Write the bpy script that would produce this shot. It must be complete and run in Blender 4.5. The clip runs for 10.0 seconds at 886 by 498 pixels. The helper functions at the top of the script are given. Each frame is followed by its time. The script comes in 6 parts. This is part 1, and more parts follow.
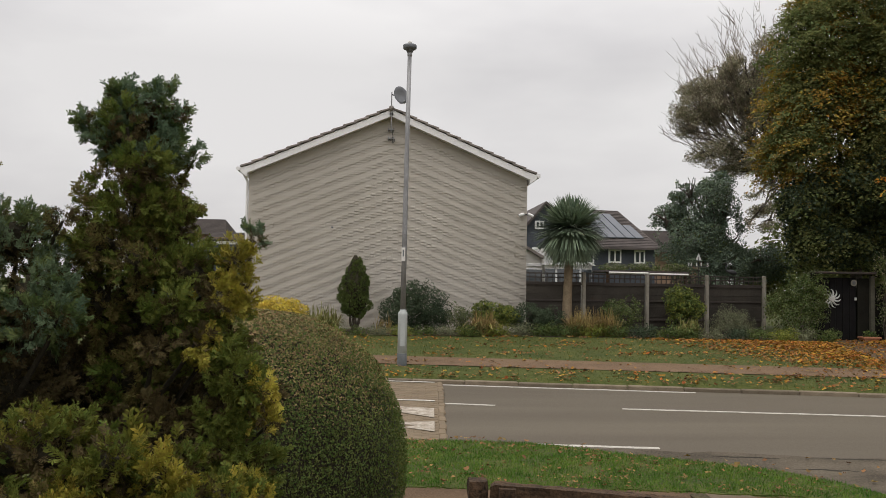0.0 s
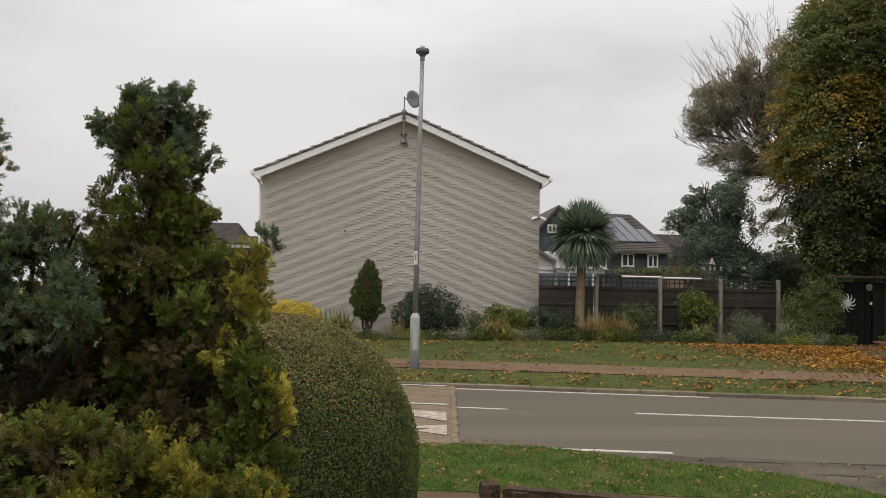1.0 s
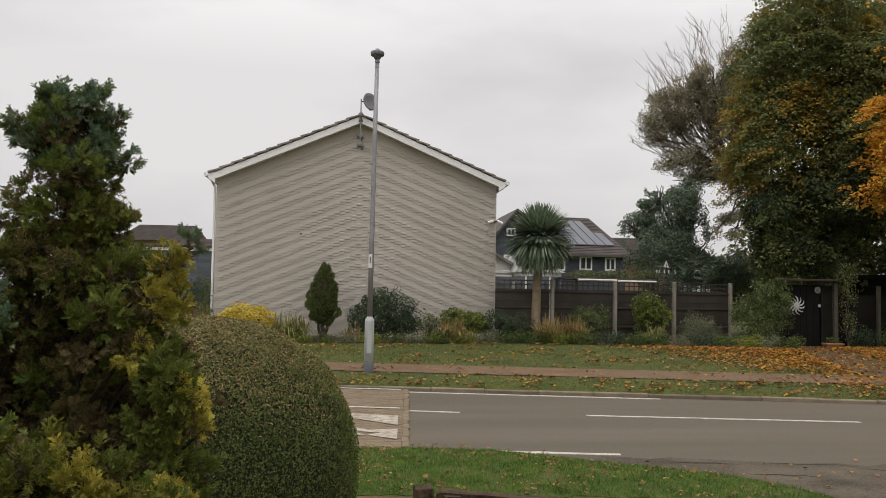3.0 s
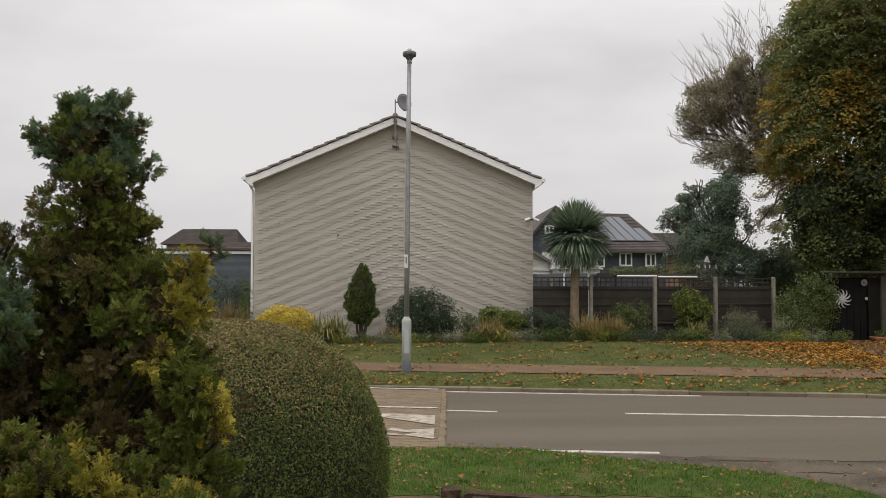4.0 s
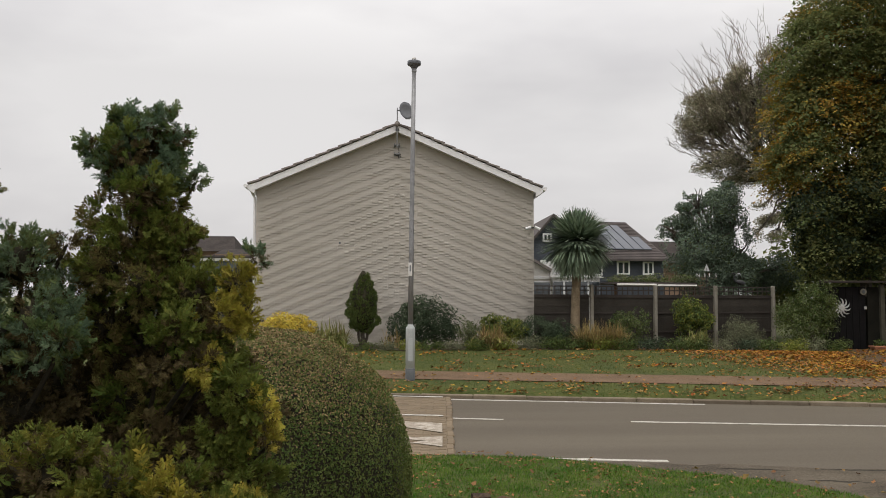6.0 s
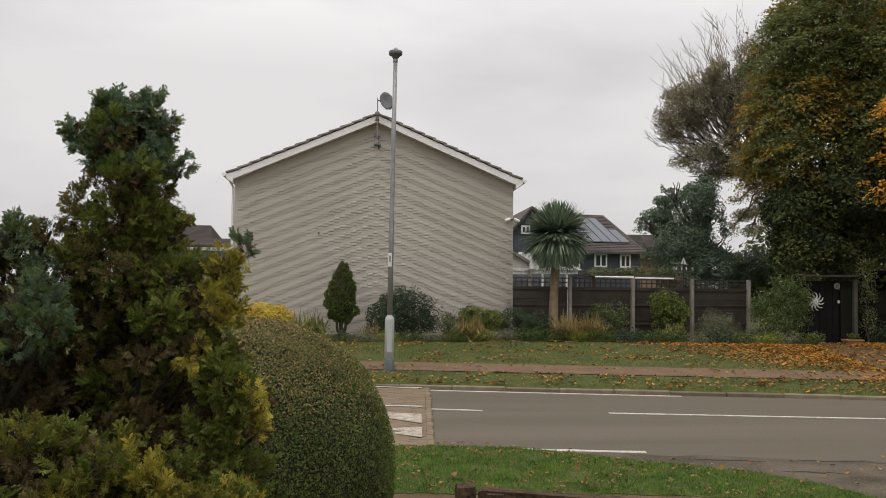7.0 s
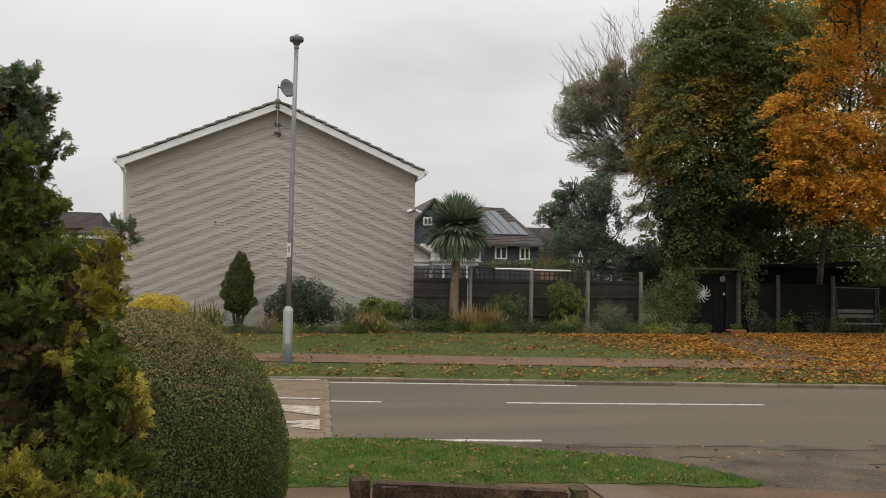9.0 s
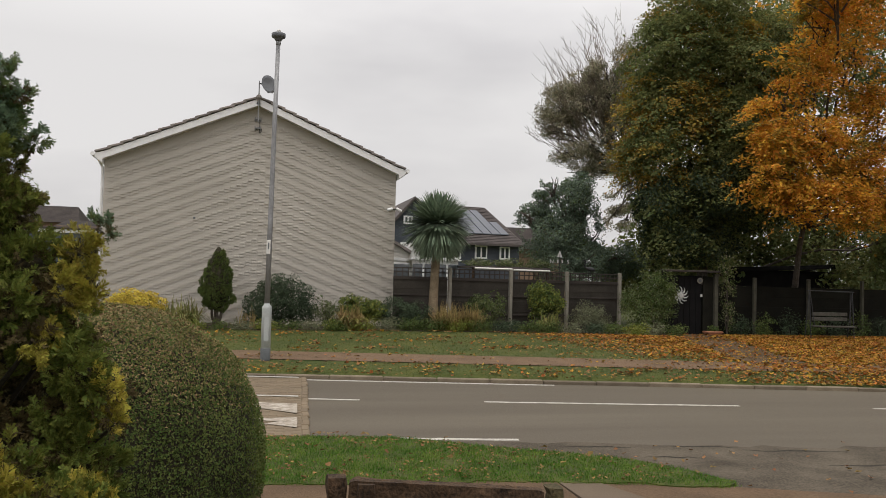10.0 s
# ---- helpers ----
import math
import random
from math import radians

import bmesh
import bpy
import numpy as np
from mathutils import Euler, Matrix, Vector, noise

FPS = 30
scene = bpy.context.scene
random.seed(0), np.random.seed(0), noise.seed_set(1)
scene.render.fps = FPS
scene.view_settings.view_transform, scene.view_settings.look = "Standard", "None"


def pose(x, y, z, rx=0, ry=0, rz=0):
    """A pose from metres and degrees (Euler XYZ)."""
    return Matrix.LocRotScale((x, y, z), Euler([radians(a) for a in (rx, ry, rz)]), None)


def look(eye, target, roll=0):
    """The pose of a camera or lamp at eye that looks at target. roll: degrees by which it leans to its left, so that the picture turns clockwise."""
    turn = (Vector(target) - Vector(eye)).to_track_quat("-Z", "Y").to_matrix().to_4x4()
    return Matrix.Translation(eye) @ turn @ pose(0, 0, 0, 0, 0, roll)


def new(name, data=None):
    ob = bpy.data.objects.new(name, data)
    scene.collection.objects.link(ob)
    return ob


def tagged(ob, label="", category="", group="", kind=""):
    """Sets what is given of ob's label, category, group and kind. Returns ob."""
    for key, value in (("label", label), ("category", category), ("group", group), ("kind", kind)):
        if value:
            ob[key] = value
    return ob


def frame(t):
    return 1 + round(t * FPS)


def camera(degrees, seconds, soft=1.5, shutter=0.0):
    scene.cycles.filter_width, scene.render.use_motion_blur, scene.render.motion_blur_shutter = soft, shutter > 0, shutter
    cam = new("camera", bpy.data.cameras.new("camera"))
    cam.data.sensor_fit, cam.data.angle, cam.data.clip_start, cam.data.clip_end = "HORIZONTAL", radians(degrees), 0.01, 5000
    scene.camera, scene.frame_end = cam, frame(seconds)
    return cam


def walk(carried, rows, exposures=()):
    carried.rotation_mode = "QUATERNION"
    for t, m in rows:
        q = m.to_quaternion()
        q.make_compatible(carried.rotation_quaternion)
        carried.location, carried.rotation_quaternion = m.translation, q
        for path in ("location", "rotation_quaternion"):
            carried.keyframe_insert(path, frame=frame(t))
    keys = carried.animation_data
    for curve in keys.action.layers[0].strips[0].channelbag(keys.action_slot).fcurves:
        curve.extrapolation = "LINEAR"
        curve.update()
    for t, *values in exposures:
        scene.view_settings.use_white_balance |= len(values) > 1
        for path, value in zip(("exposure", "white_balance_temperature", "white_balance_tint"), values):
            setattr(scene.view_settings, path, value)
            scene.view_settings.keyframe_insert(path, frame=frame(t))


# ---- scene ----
cam = camera(56.22, 10.0, soft=0.8)
PATH = [
    (0, (-0.0000, 0.0000, 1.7200), (0.6521, 9.9701, 2.1340), 0.96),
    (0.5, (-0.0064, -0.0098, 1.7205), (0.5368, 9.9655, 2.1666), 0.99),
    (1, (-0.0017, -0.0111, 1.7203), (0.5008, 9.9659, 2.1755), 1.06),
    (1.5, (0.0045, -0.0104, 1.7199), (0.6605, 9.9557, 2.2170), 1.01),
    (2, (0.0172, -0.0044, 1.7187), (0.9988, 9.9346, 2.2211), 0.92),
    (2.2, (0.0198, -0.0014, 1.7183), (1.0351, 9.9343, 2.2198), 1.01),
    (3.3, (0.1688, -0.0032, 1.7237), (1.0514, 9.9451, 2.2265), 0.92),
    (3.5, (0.1862, -0.0048, 1.7279), (0.9191, 9.9564, 2.2157), 0.72),
    (4, (0.1987, 0.0046, 1.7285), (0.6902, 9.9806, 2.2143), 0.04),
    (4.5, (0.2118, 0.0077, 1.7289), (0.6738, 9.9857, 2.2046), 0.06),
    (5, (0.2024, 0.0018, 1.7253), (0.7134, 9.9774, 2.2002), 0.18),
    (5.2, (0.1789, -0.0057, 1.7291), (0.7043, 9.9695, 2.1988), 0.36),
    (6.3, (0.0034, -0.0444, 1.7361), (0.5839, 9.9206, 2.3368), 0.02),
    (6.5, (-0.0021, -0.0431, 1.7375), (0.6467, 9.9201, 2.2983), 0.00),
    (7, (-0.0050, -0.0277, 1.7304), (0.8096, 9.9277, 2.2052), 0.65),
    (7.5, (0.0001, -0.0099, 1.7289), (0.9676, 9.9328, 2.1838), 0.81),
    (8, (0.0066, 0.0060, 1.7257), (1.2449, 9.9215, 2.1144), 0.87),
    (8.5, (0.0217, 0.0089, 1.7272), (1.5967, 9.8767, 2.1094), 0.84),
    (9, (0.0245, 0.0137, 1.7279), (2.0064, 9.8077, 2.1142), 0.90),
    (9.5, (0.0307, 0.0075, 1.7239), (2.1269, 9.7779, 2.1035), 1.17),
    (10, (0.0267, 0.0020, 1.7270), (2.2411, 9.7464, 2.1049), 1.54),
]
walk(cam, [(t, look(eye, target, roll)) for t, eye, target, roll in PATH])
# ---------------- sky and light: an even overcast with soft cloud ----------------
world = bpy.data.worlds.new("overcast")
scene.world = world
world.use_nodes = True
wn, wl = world.node_tree.nodes, world.node_tree.links
wn.clear()
w_out, w_bg = wn.new("ShaderNodeOutputWorld"), wn.new("ShaderNodeBackground")
w_sky = wn.new("ShaderNodeTexSky")
w_sky.sky_type = "NISHITA"
w_sky.sun_disc = False
w_sky.sun_elevation, w_sky.sun_rotation = radians(66), radians(205)
w_sky.dust_density = 4.0
w_dim = wn.new("ShaderNodeMix")
w_dim.data_type, w_dim.blend_type = "RGBA", "MULTIPLY"
w_dim.inputs["Factor"].default_value = 1.0
w_dim.inputs["B"].default_value = (0.1, 0.1, 0.1, 1)
w_co, w_map = wn.new("ShaderNodeTexCoord"), wn.new("ShaderNodeMapping")
w_map.inputs["Scale"].default_value = (1.6, 1.6, 4.5)
w_noise = wn.new("ShaderNodeTexNoise")
w_noise.inputs["Scale"].default_value, w_noise.inputs["Detail"].default_value = 1.1, 5.0
w_noise.inputs["Roughness"].default_value = 0.5
w_ramp = wn.new("ShaderNodeValToRGB")
w_ramp.color_ramp.elements[0].position, w_ramp.color_ramp.elements[0].color = 0.38, (0.61, 0.592, 0.60, 1)
w_ramp.color_ramp.elements[1].position, w_ramp.color_ramp.elements[1].color = 0.62, (0.805, 0.785, 0.777, 1)
w_sep = wn.new("ShaderNodeSeparateXYZ")
w_high = wn.new("ShaderNodeMapRange")
w_high.inputs["From Min"].default_value, w_high.inputs["From Max"].default_value = 0.25, 1.0
w_high.inputs["To Min"].default_value, w_high.inputs["To Max"].default_value = 1.0, 2.95
w_mul = wn.new("ShaderNodeVectorMath")
w_mul.operation = "SCALE"
w_mix = wn.new("ShaderNodeMix")
w_mix.data_type = "RGBA"
w_mix.inputs["Factor"].default_value = 0.94
wl.new(w_co.outputs["Generated"], w_map.inputs["Vector"])
wl.new(w_map.outputs["Vector"], w_noise.inputs["Vector"])
wl.new(w_noise.outputs["Fac"], w_ramp.inputs["Fac"])
wl.new(w_co.outputs["Generated"], w_sep.inputs["Vector"])
wl.new(w_sep.outputs["Z"], w_high.inputs["Value"])
wl.new(w_ramp.outputs["Color"], w_mul.inputs[0])
wl.new(w_high.outputs["Result"], w_mul.inputs["Scale"])
wl.new(w_sky.outputs["Color"], w_dim.inputs["A"])
wl.new(w_dim.outputs["Result"], w_mix.inputs["A"])
wl.new(w_mul.outputs["Vector"], w_mix.inputs["B"])
wl.new(w_mix.outputs["Result"], w_bg.inputs["Color"])
wl.new(w_bg.outputs["Background"], w_out.inputs["Surface"])
w_bg.inputs["Strength"].default_value = 1.0

sun_data = bpy.data.lights.new("sun", "SUN")
sun_data.energy, sun_data.angle, sun_data.color = 0.8, radians(35), (1.0, 0.96, 0.9)
sun = new("sun", sun_data)
sun.matrix_world = look((-4, -8, 24), (0, 2, 0))
scene.view_settings.exposure = 0.0


# ---------------- materials ----------------
def mat(name, c1, c2, scale=4.0, fine=60.0, rough=0.85, bump=0.15, island=0.0, single=0.0, leaf=0.0, metal=0.0, spec=0.3, hue=0.0, depth=0.01, coarse=0.5, along=None):
    """Two colours mixed by a coarse and a fine noise; island and single vary each loose piece or each object; leaf: light through."""
    m = bpy.data.materials.new(name)
    m.use_nodes = True
    n, l = m.node_tree.nodes, m.node_tree.links
    b = n["Principled BSDF"]
    out = n["Material Output"]
    geo = n.new("ShaderNodeNewGeometry")
    n1, n2 = n.new("ShaderNodeTexNoise"), n.new("ShaderNodeTexNoise")
    n1.inputs["Scale"].default_value, n1.inputs["Detail"].default_value = scale, 4.0
    n2.inputs["Scale"].default_value, n2.inputs["Detail"].default_value = fine, 3.0
    for x in (n1, n2):
        l.new(geo.outputs["Position"], x.inputs["Vector"])
    if along:
        mp = n.new("ShaderNodeMapping")
        mp.inputs["Rotation"].default_value[2] = along[0]
        mp.inputs["Scale"].default_value = (along[1], along[2], 1.0)
        l.new(geo.outputs["Position"], mp.inputs["Vector"])
        l.new(mp.outputs["Vector"], n1.inputs["Vector"])
    mixf = n.new("ShaderNodeMix")
    mixf.inputs["Factor"].default_value = 1 - coarse
    l.new(n1.outputs["Fac"], mixf.inputs["A"])
    l.new(n2.outputs["Fac"], mixf.inputs["B"])
    ramp = n.new("ShaderNodeValToRGB")
    ramp.color_ramp.elements[0].position, ramp.color_ramp.elements[0].color = 0.36, (*c1, 1)
    ramp.color_ramp.elements[1].position, ramp.color_ramp.elements[1].color = 0.64, (*c2, 1)
    l.new(mixf.outputs["Result"], ramp.inputs["Fac"])
    col = ramp.outputs["Color"]
    if island or single:
        hsv = n.new("ShaderNodeHueSaturation")
        rnd = geo.outputs["Random Per Island"] if island else n.new("ShaderNodeObjectInfo").outputs["Random"]
        amount = island or single
        vr = n.new("ShaderNodeMapRange")
        vr.inputs["To Min"].default_value, vr.inputs["To Max"].default_value = 1 - amount, 1 + amount
        l.new(rnd, vr.inputs["Value"])
        l.new(vr.outputs["Result"], hsv.inputs["Value"])
        if hue:
            wob = n.new("ShaderNodeMath")
            wob.operation = "MULTIPLY"
            wob.inputs[1].default_value = 7.31
            fr = n.new("ShaderNodeMath")
            fr.operation = "FRACT"
            hr = n.new("ShaderNodeMapRange")
            hr.inputs["To Min"].default_value, hr.inputs["To Max"].default_value = 0.5 - hue, 0.5 + hue
            l.new(rnd, wob.inputs[0])
            l.new(wob.outputs[0], fr.inputs[0])
            l.new(fr.outputs[0], hr.inputs["Value"])
            l.new(hr.outputs["Result"], hsv.inputs["Hue"])
        l.new(col, hsv.inputs["Color"])
        col = hsv.outputs["Color"]
    l.new(col, b.inputs["Base Color"])
    b.inputs["Roughness"].default_value, b.inputs["Metallic"].default_value = rough, metal
    b.inputs["Specular IOR Level"].default_value = 0.15 if leaf else spec
    if bump:
        bp = n.new("ShaderNodeBump")
        bp.inputs["Strength"].default_value, bp.inputs["Distance"].default_value = bump, depth
        l.new(n2.outputs["Fac"], bp.inputs["Height"])
        l.new(bp.outputs["Normal"], b.inputs["Normal"])
    if leaf:
        tr, ms = n.new("ShaderNodeBsdfTranslucent"), n.new("ShaderNodeMixShader")
        ms.inputs["Fac"].default_value = leaf
        l.new(col, tr.inputs["Color"])
        l.new(b.outputs["BSDF"], ms.inputs[1])
        l.new(tr.outputs["BSDF"], ms.inputs[2])
        l.new(ms.outputs["Shader"], out.inputs["Surface"])
    return m


M = {
    "asphalt": mat("asphalt", (0.076, 0.062, 0.044), (0.110, 0.092, 0.066), 1.0, 38, 0.85, 0.5, spec=0.3, along=(0.19, 0.10, 1.0), coarse=0.65),
    "apron": mat("worn_asphalt", (0.038, 0.031, 0.022), (0.125, 0.104, 0.076), 1.6, 60, 0.95, 0.6, spec=0.15, coarse=0.45),
    "darkcrack": mat("crack_fill", (0.036, 0.032, 0.025), (0.062, 0.055, 0.043), 6, 40, 0.95, 0.4),
    "line": mat("road_paint", (0.24, 0.22, 0.185), (0.54, 0.51, 0.45), 9, 60, 0.7, 0.2),
    "rampaint": mat("worn_ramp_paint", (0.16, 0.125, 0.085), (0.44, 0.395, 0.33), 8, 45, 0.8, 0.4, coarse=0.6),
    "sett": mat("block_paving", (0.128, 0.095, 0.058), (0.178, 0.135, 0.087), 3, 40, 0.85, 0.4, single=0.12),
    "settrest": mat("block_paving_rest", (0.128, 0.095, 0.058), (0.178, 0.135, 0.087), 3, 40, 0.85, 0.4, island=0.12),
    "stone": mat("kerb_stone", (0.11, 0.086, 0.058), (0.20, 0.163, 0.115), 4, 70, 0.9, 0.4, single=0.2),
    "redpath": mat("red_tarmac", (0.088, 0.055, 0.030), (0.168, 0.108, 0.062), 2.2, 60, 0.95, 0.8, coarse=0.35),
    "nearpath": mat("trodden_red_tarmac", (0.066, 0.040, 0.021), (0.135, 0.085, 0.047), 1.8, 60, 0.95, 0.8, coarse=0.45),
    "darkpath": mat("dark_gate_path", (0.048, 0.03, 0.016), (0.105, 0.066, 0.034), 2.5, 50, 0.95, 0.8, coarse=0.4),
    "slab": mat("concrete_slab", (0.085, 0.062, 0.04), (0.14, 0.104, 0.07), 1.5, 120, 0.9, 0.4),
    "soil": mat("soil", (0.035, 0.026, 0.018), (0.08, 0.058, 0.038), 3, 60, 0.95, 0.8, depth=0.02),
    "turf": mat("turf", (0.030, 0.046, 0.006), (0.082, 0.086, 0.017), 1.6, 22, 0.95, 0.8, depth=0.03),
    "blade": mat("grass_blade", (0.030, 0.105, 0.009), (0.135, 0.22, 0.034), 3.5, 14, 0.75, 0, island=0.35, leaf=0.35, hue=0.025),
    "lawnblade": mat("lawn_blade", (0.027, 0.056, 0.005), (0.078, 0.094, 0.014), 1.8, 10, 0.8, 0, island=0.3, leaf=0.3, hue=0.03),
    "fallen": mat("fallen_leaf", (0.19, 0.085, 0.016), (0.39, 0.19, 0.03), 1.2, 30, 0.75, 0, island=0.5, leaf=0.2, hue=0.03),
    "fallenbrown": mat("fallen_leaf_brown", (0.12, 0.070, 0.028), (0.27, 0.155, 0.06), 1.2, 30, 0.8, 0, island=0.5, leaf=0.15, hue=0.03),
    "render": mat("painted_brick", (0.388, 0.357, 0.308), (0.455, 0.422, 0.372), 0.6, 45, 0.85, 0.3, depth=0.006),
    "brickp": mat("painted_brick_piece", (0.40, 0.37, 0.32), (0.468, 0.436, 0.387), 0.6, 45, 0.85, 0.3, depth=0.006, single=0.06),
    "white": mat("white_board", (0.70, 0.69, 0.68), (0.80, 0.79, 0.78), 2, 30, 0.45, 0.03),
    "upvc": mat("white_frame", (0.74, 0.74, 0.73), (0.82, 0.82, 0.81), 2, 30, 0.35, 0.02),
    "tile": mat("roof_tile", (0.17, 0.15, 0.135), (0.27, 0.24, 0.22), 2, 40, 0.9, 0.4, single=0.2),
    "slate": mat("far_tile", (0.06, 0.052, 0.05), (0.11, 0.093, 0.086), 1.2, 20, 0.9, 0.4, island=0.2),
    "fartile": mat("brown_far_tile", (0.030, 0.026, 0.024), (0.062, 0.052, 0.046), 1.2, 9, 0.95, 0.5, spec=0.1),
    "steel": mat("galvanised_steel", (0.21, 0.21, 0.212), (0.30, 0.30, 0.30), 5, 60, 0.5, 0.08, metal=0.35),
    "greypaint": mat("grey_paint", (0.34, 0.36, 0.35), (0.43, 0.45, 0.43), 4, 50, 0.6, 0.1),
    "darkband": mat("dark_band", (0.10, 0.11, 0.115), (0.15, 0.155, 0.16), 5, 50, 0.7, 0.15),
    "lamphead": mat("lamp_hood", (0.10, 0.105, 0.115), (0.16, 0.165, 0.175), 5, 50, 0.5, 0.05),
    "bowl": mat("lamp_bowl", (0.55, 0.53, 0.50), (0.66, 0.64, 0.60), 5, 50, 0.3, 0.02),
    "dishgrey": mat("dish_grey", (0.13, 0.135, 0.145), (0.19, 0.195, 0.205), 4, 60, 0.6, 0.05),
    "blackm": mat("black_metal", (0.025, 0.025, 0.027), (0.05, 0.05, 0.052), 6, 50, 0.6, 0.05),
    "fence": mat("fence_board", (0.024, 0.0205, 0.016), (0.05, 0.043, 0.034), 2.5, 40, 0.9, 0.5, single=0.18),
    "fencerest": mat("fence_trellis", (0.032, 0.026, 0.022), (0.055, 0.045, 0.038), 2.5, 40, 0.9, 0.3),
    # fence boards and posts again, with the trees' shade put into darker colour
    "shadefence": mat("shade_dark_board", (0.008, 0.008, 0.006), (0.017, 0.016, 0.012), 2.5, 40, 0.95, 0.4, single=0.18, spec=0.1),
    "shadepost": mat("shade_dark_post", (0.045, 0.043, 0.031), (0.085, 0.08, 0.06), 5, 60, 0.95, 0.3),
    "concrete": mat("concrete_post", (0.16, 0.145, 0.115), (0.29, 0.268, 0.22), 3, 60, 0.9, 0.3),
    "gatewood": mat("gate_wood", (0.006, 0.006, 0.006), (0.013, 0.012, 0.012), 3, 40, 0.95, 0.3, spec=0.1),
    "clad": mat("dark_cladding", (0.045, 0.052, 0.064), (0.075, 0.083, 0.10), 1.5, 20, 0.7, 0.1, single=0.12),
    "garage": mat("blue_grey_cladding", (0.075, 0.09, 0.105), (0.11, 0.125, 0.14), 1.5, 20, 0.7, 0.1, single=0.12),
    "cream": mat("cream_wall", (0.58, 0.56, 0.52), (0.68, 0.66, 0.61), 1.5, 30, 0.85, 0.15),
    "farbrick": mat("far_brick", (0.20, 0.13, 0.09), (0.28, 0.19, 0.13), 1.5, 20, 0.9, 0.2),
    "mossytimber": mat("mossy_timber", (0.035, 0.030, 0.014), (0.115, 0.09, 0.042), 9, 70, 0.95, 0.8),
    "timber": mat("weathered_timber", (0.013, 0.008, 0.0045), (0.085, 0.050, 0.026), 11, 70, 0.95, 0.9),
    "terracotta": mat("terracotta", (0.24, 0.10, 0.055), (0.33, 0.15, 0.085), 6, 60, 0.85, 0.2),
    "benchwood": mat("bench_wood", (0.05, 0.046, 0.037), (0.10, 0.092, 0.075), 6, 60, 0.85, 0.3),
    "silver": mat("bright_metal", (0.42, 0.42, 0.41), (0.55, 0.55, 0.53), 6, 60, 0.45, 0.05, metal=0.2),
    "bark": mat("bark", (0.05, 0.04, 0.032), (0.12, 0.10, 0.08), 7, 50, 0.95, 0.8, depth=0.02),
    "palebark": mat("pale_bark", (0.15, 0.125, 0.095), (0.26, 0.215, 0.165), 7, 50, 0.95, 0.6, depth=0.02),
    "bark2": mat("palm_bark", (0.16, 0.12, 0.075), (0.29, 0.225, 0.145), 7, 50, 0.95, 0.7, depth=0.02),
    # near black: shade inside the foliage put into the colour
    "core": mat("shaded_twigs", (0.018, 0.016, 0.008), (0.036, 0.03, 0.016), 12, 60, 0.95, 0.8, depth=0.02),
    "cy_green": mat("cypress_green", (0.072, 0.105, 0.018), (0.155, 0.17, 0.034), 3, 20, 0.7, 0, island=0.4, leaf=0.35, hue=0.02),
    "cy_blue": mat("cypress_blue_green", (0.088, 0.135, 0.078), (0.155, 0.205, 0.11), 3, 20, 0.7, 0, island=0.35, leaf=0.45, hue=0.02),
    "cy_teal": mat("cypress_teal", (0.070, 0.110, 0.035), (0.135, 0.165, 0.06), 3, 20, 0.7, 0, island=0.35, leaf=0.4, hue=0.02),
    "cy_gold": mat("cypress_gold", (0.185, 0.17, 0.027), (0.36, 0.305, 0.046), 4, 20, 0.7, 0, island=0.3, leaf=0.3, hue=0.02),
    "cy_brown": mat("cypress_brown", (0.05, 0.04, 0.017), (0.105, 0.08, 0.032), 4, 20, 0.85, 0, island=0.4, leaf=0.15, hue=0.02),
    "cy_lime": mat("cypress_yellow_green", (0.075, 0.092, 0.014), (0.175, 0.165, 0.028), 4, 20, 0.7, 0, island=0.35, leaf=0.35, hue=0.025),
    "cy_olive": mat("cypress_olive", (0.12, 0.112, 0.036), (0.21, 0.175, 0.06), 4, 20, 0.75, 0, island=0.4, leaf=0.45, hue=0.03),
    "privet": mat("clipped_leaf", (0.064, 0.094, 0.02), (0.122, 0.15, 0.04), 2.5, 20, 0.7, 0, island=0.25, leaf=0.25, hue=0.03),
    "privetdry": mat("clipped_leaf_dry", (0.18, 0.135, 0.06), (0.28, 0.20, 0.095), 3, 20, 0.6, 0, island=0.35, leaf=0.2, hue=0.02),
    "maple": mat("maple_leaf", (0.105, 0.14, 0.052), (0.205, 0.21, 0.072), 0.5, 4, 0.65, 0, island=0.4, leaf=0.42, hue=0.025),
    "mapleyellow": mat("maple_leaf_turning", (0.235, 0.18, 0.035), (0.37, 0.235, 0.042), 0.6, 4, 0.65, 0, island=0.35, leaf=0.35, hue=0.025),
    "orange": mat("orange_leaf", (0.58, 0.29, 0.036), (0.74, 0.43, 0.075), 0.6, 4, 0.65, 0, island=0.35, leaf=0.5, hue=0.022),
    "brownleaf": mat("bronze_leaf", (0.25, 0.225, 0.15), (0.38, 0.335, 0.225), 0.6, 4, 0.7, 0, island=0.4, leaf=0.4, hue=0.02),
    "holly": mat("holly_leaf", (0.085, 0.12, 0.085), (0.155, 0.20, 0.135), 0.8, 6, 0.55, 0, island=0.4, leaf=0.15, hue=0.02),
    "shrub": mat("shrub_leaf", (0.06, 0.09, 0.024), (0.115, 0.145, 0.042), 1.5, 8, 0.55, 0, island=0.4, leaf=0.25, hue=0.03),
    # own leaf of the dark shrubs; on the maple it stands for shade
    "darkshrub": mat("dark_shrub_and_shade_leaf", (0.036, 0.055, 0.03), (0.068, 0.092, 0.05), 1.5, 8, 0.65, 0, island=0.4, leaf=0.2, hue=0.02),
    "lime": mat("lime_leaf", (0.13, 0.155, 0.03), (0.23, 0.25, 0.05), 1.5, 8, 0.6, 0, island=0.35, leaf=0.3, hue=0.025),
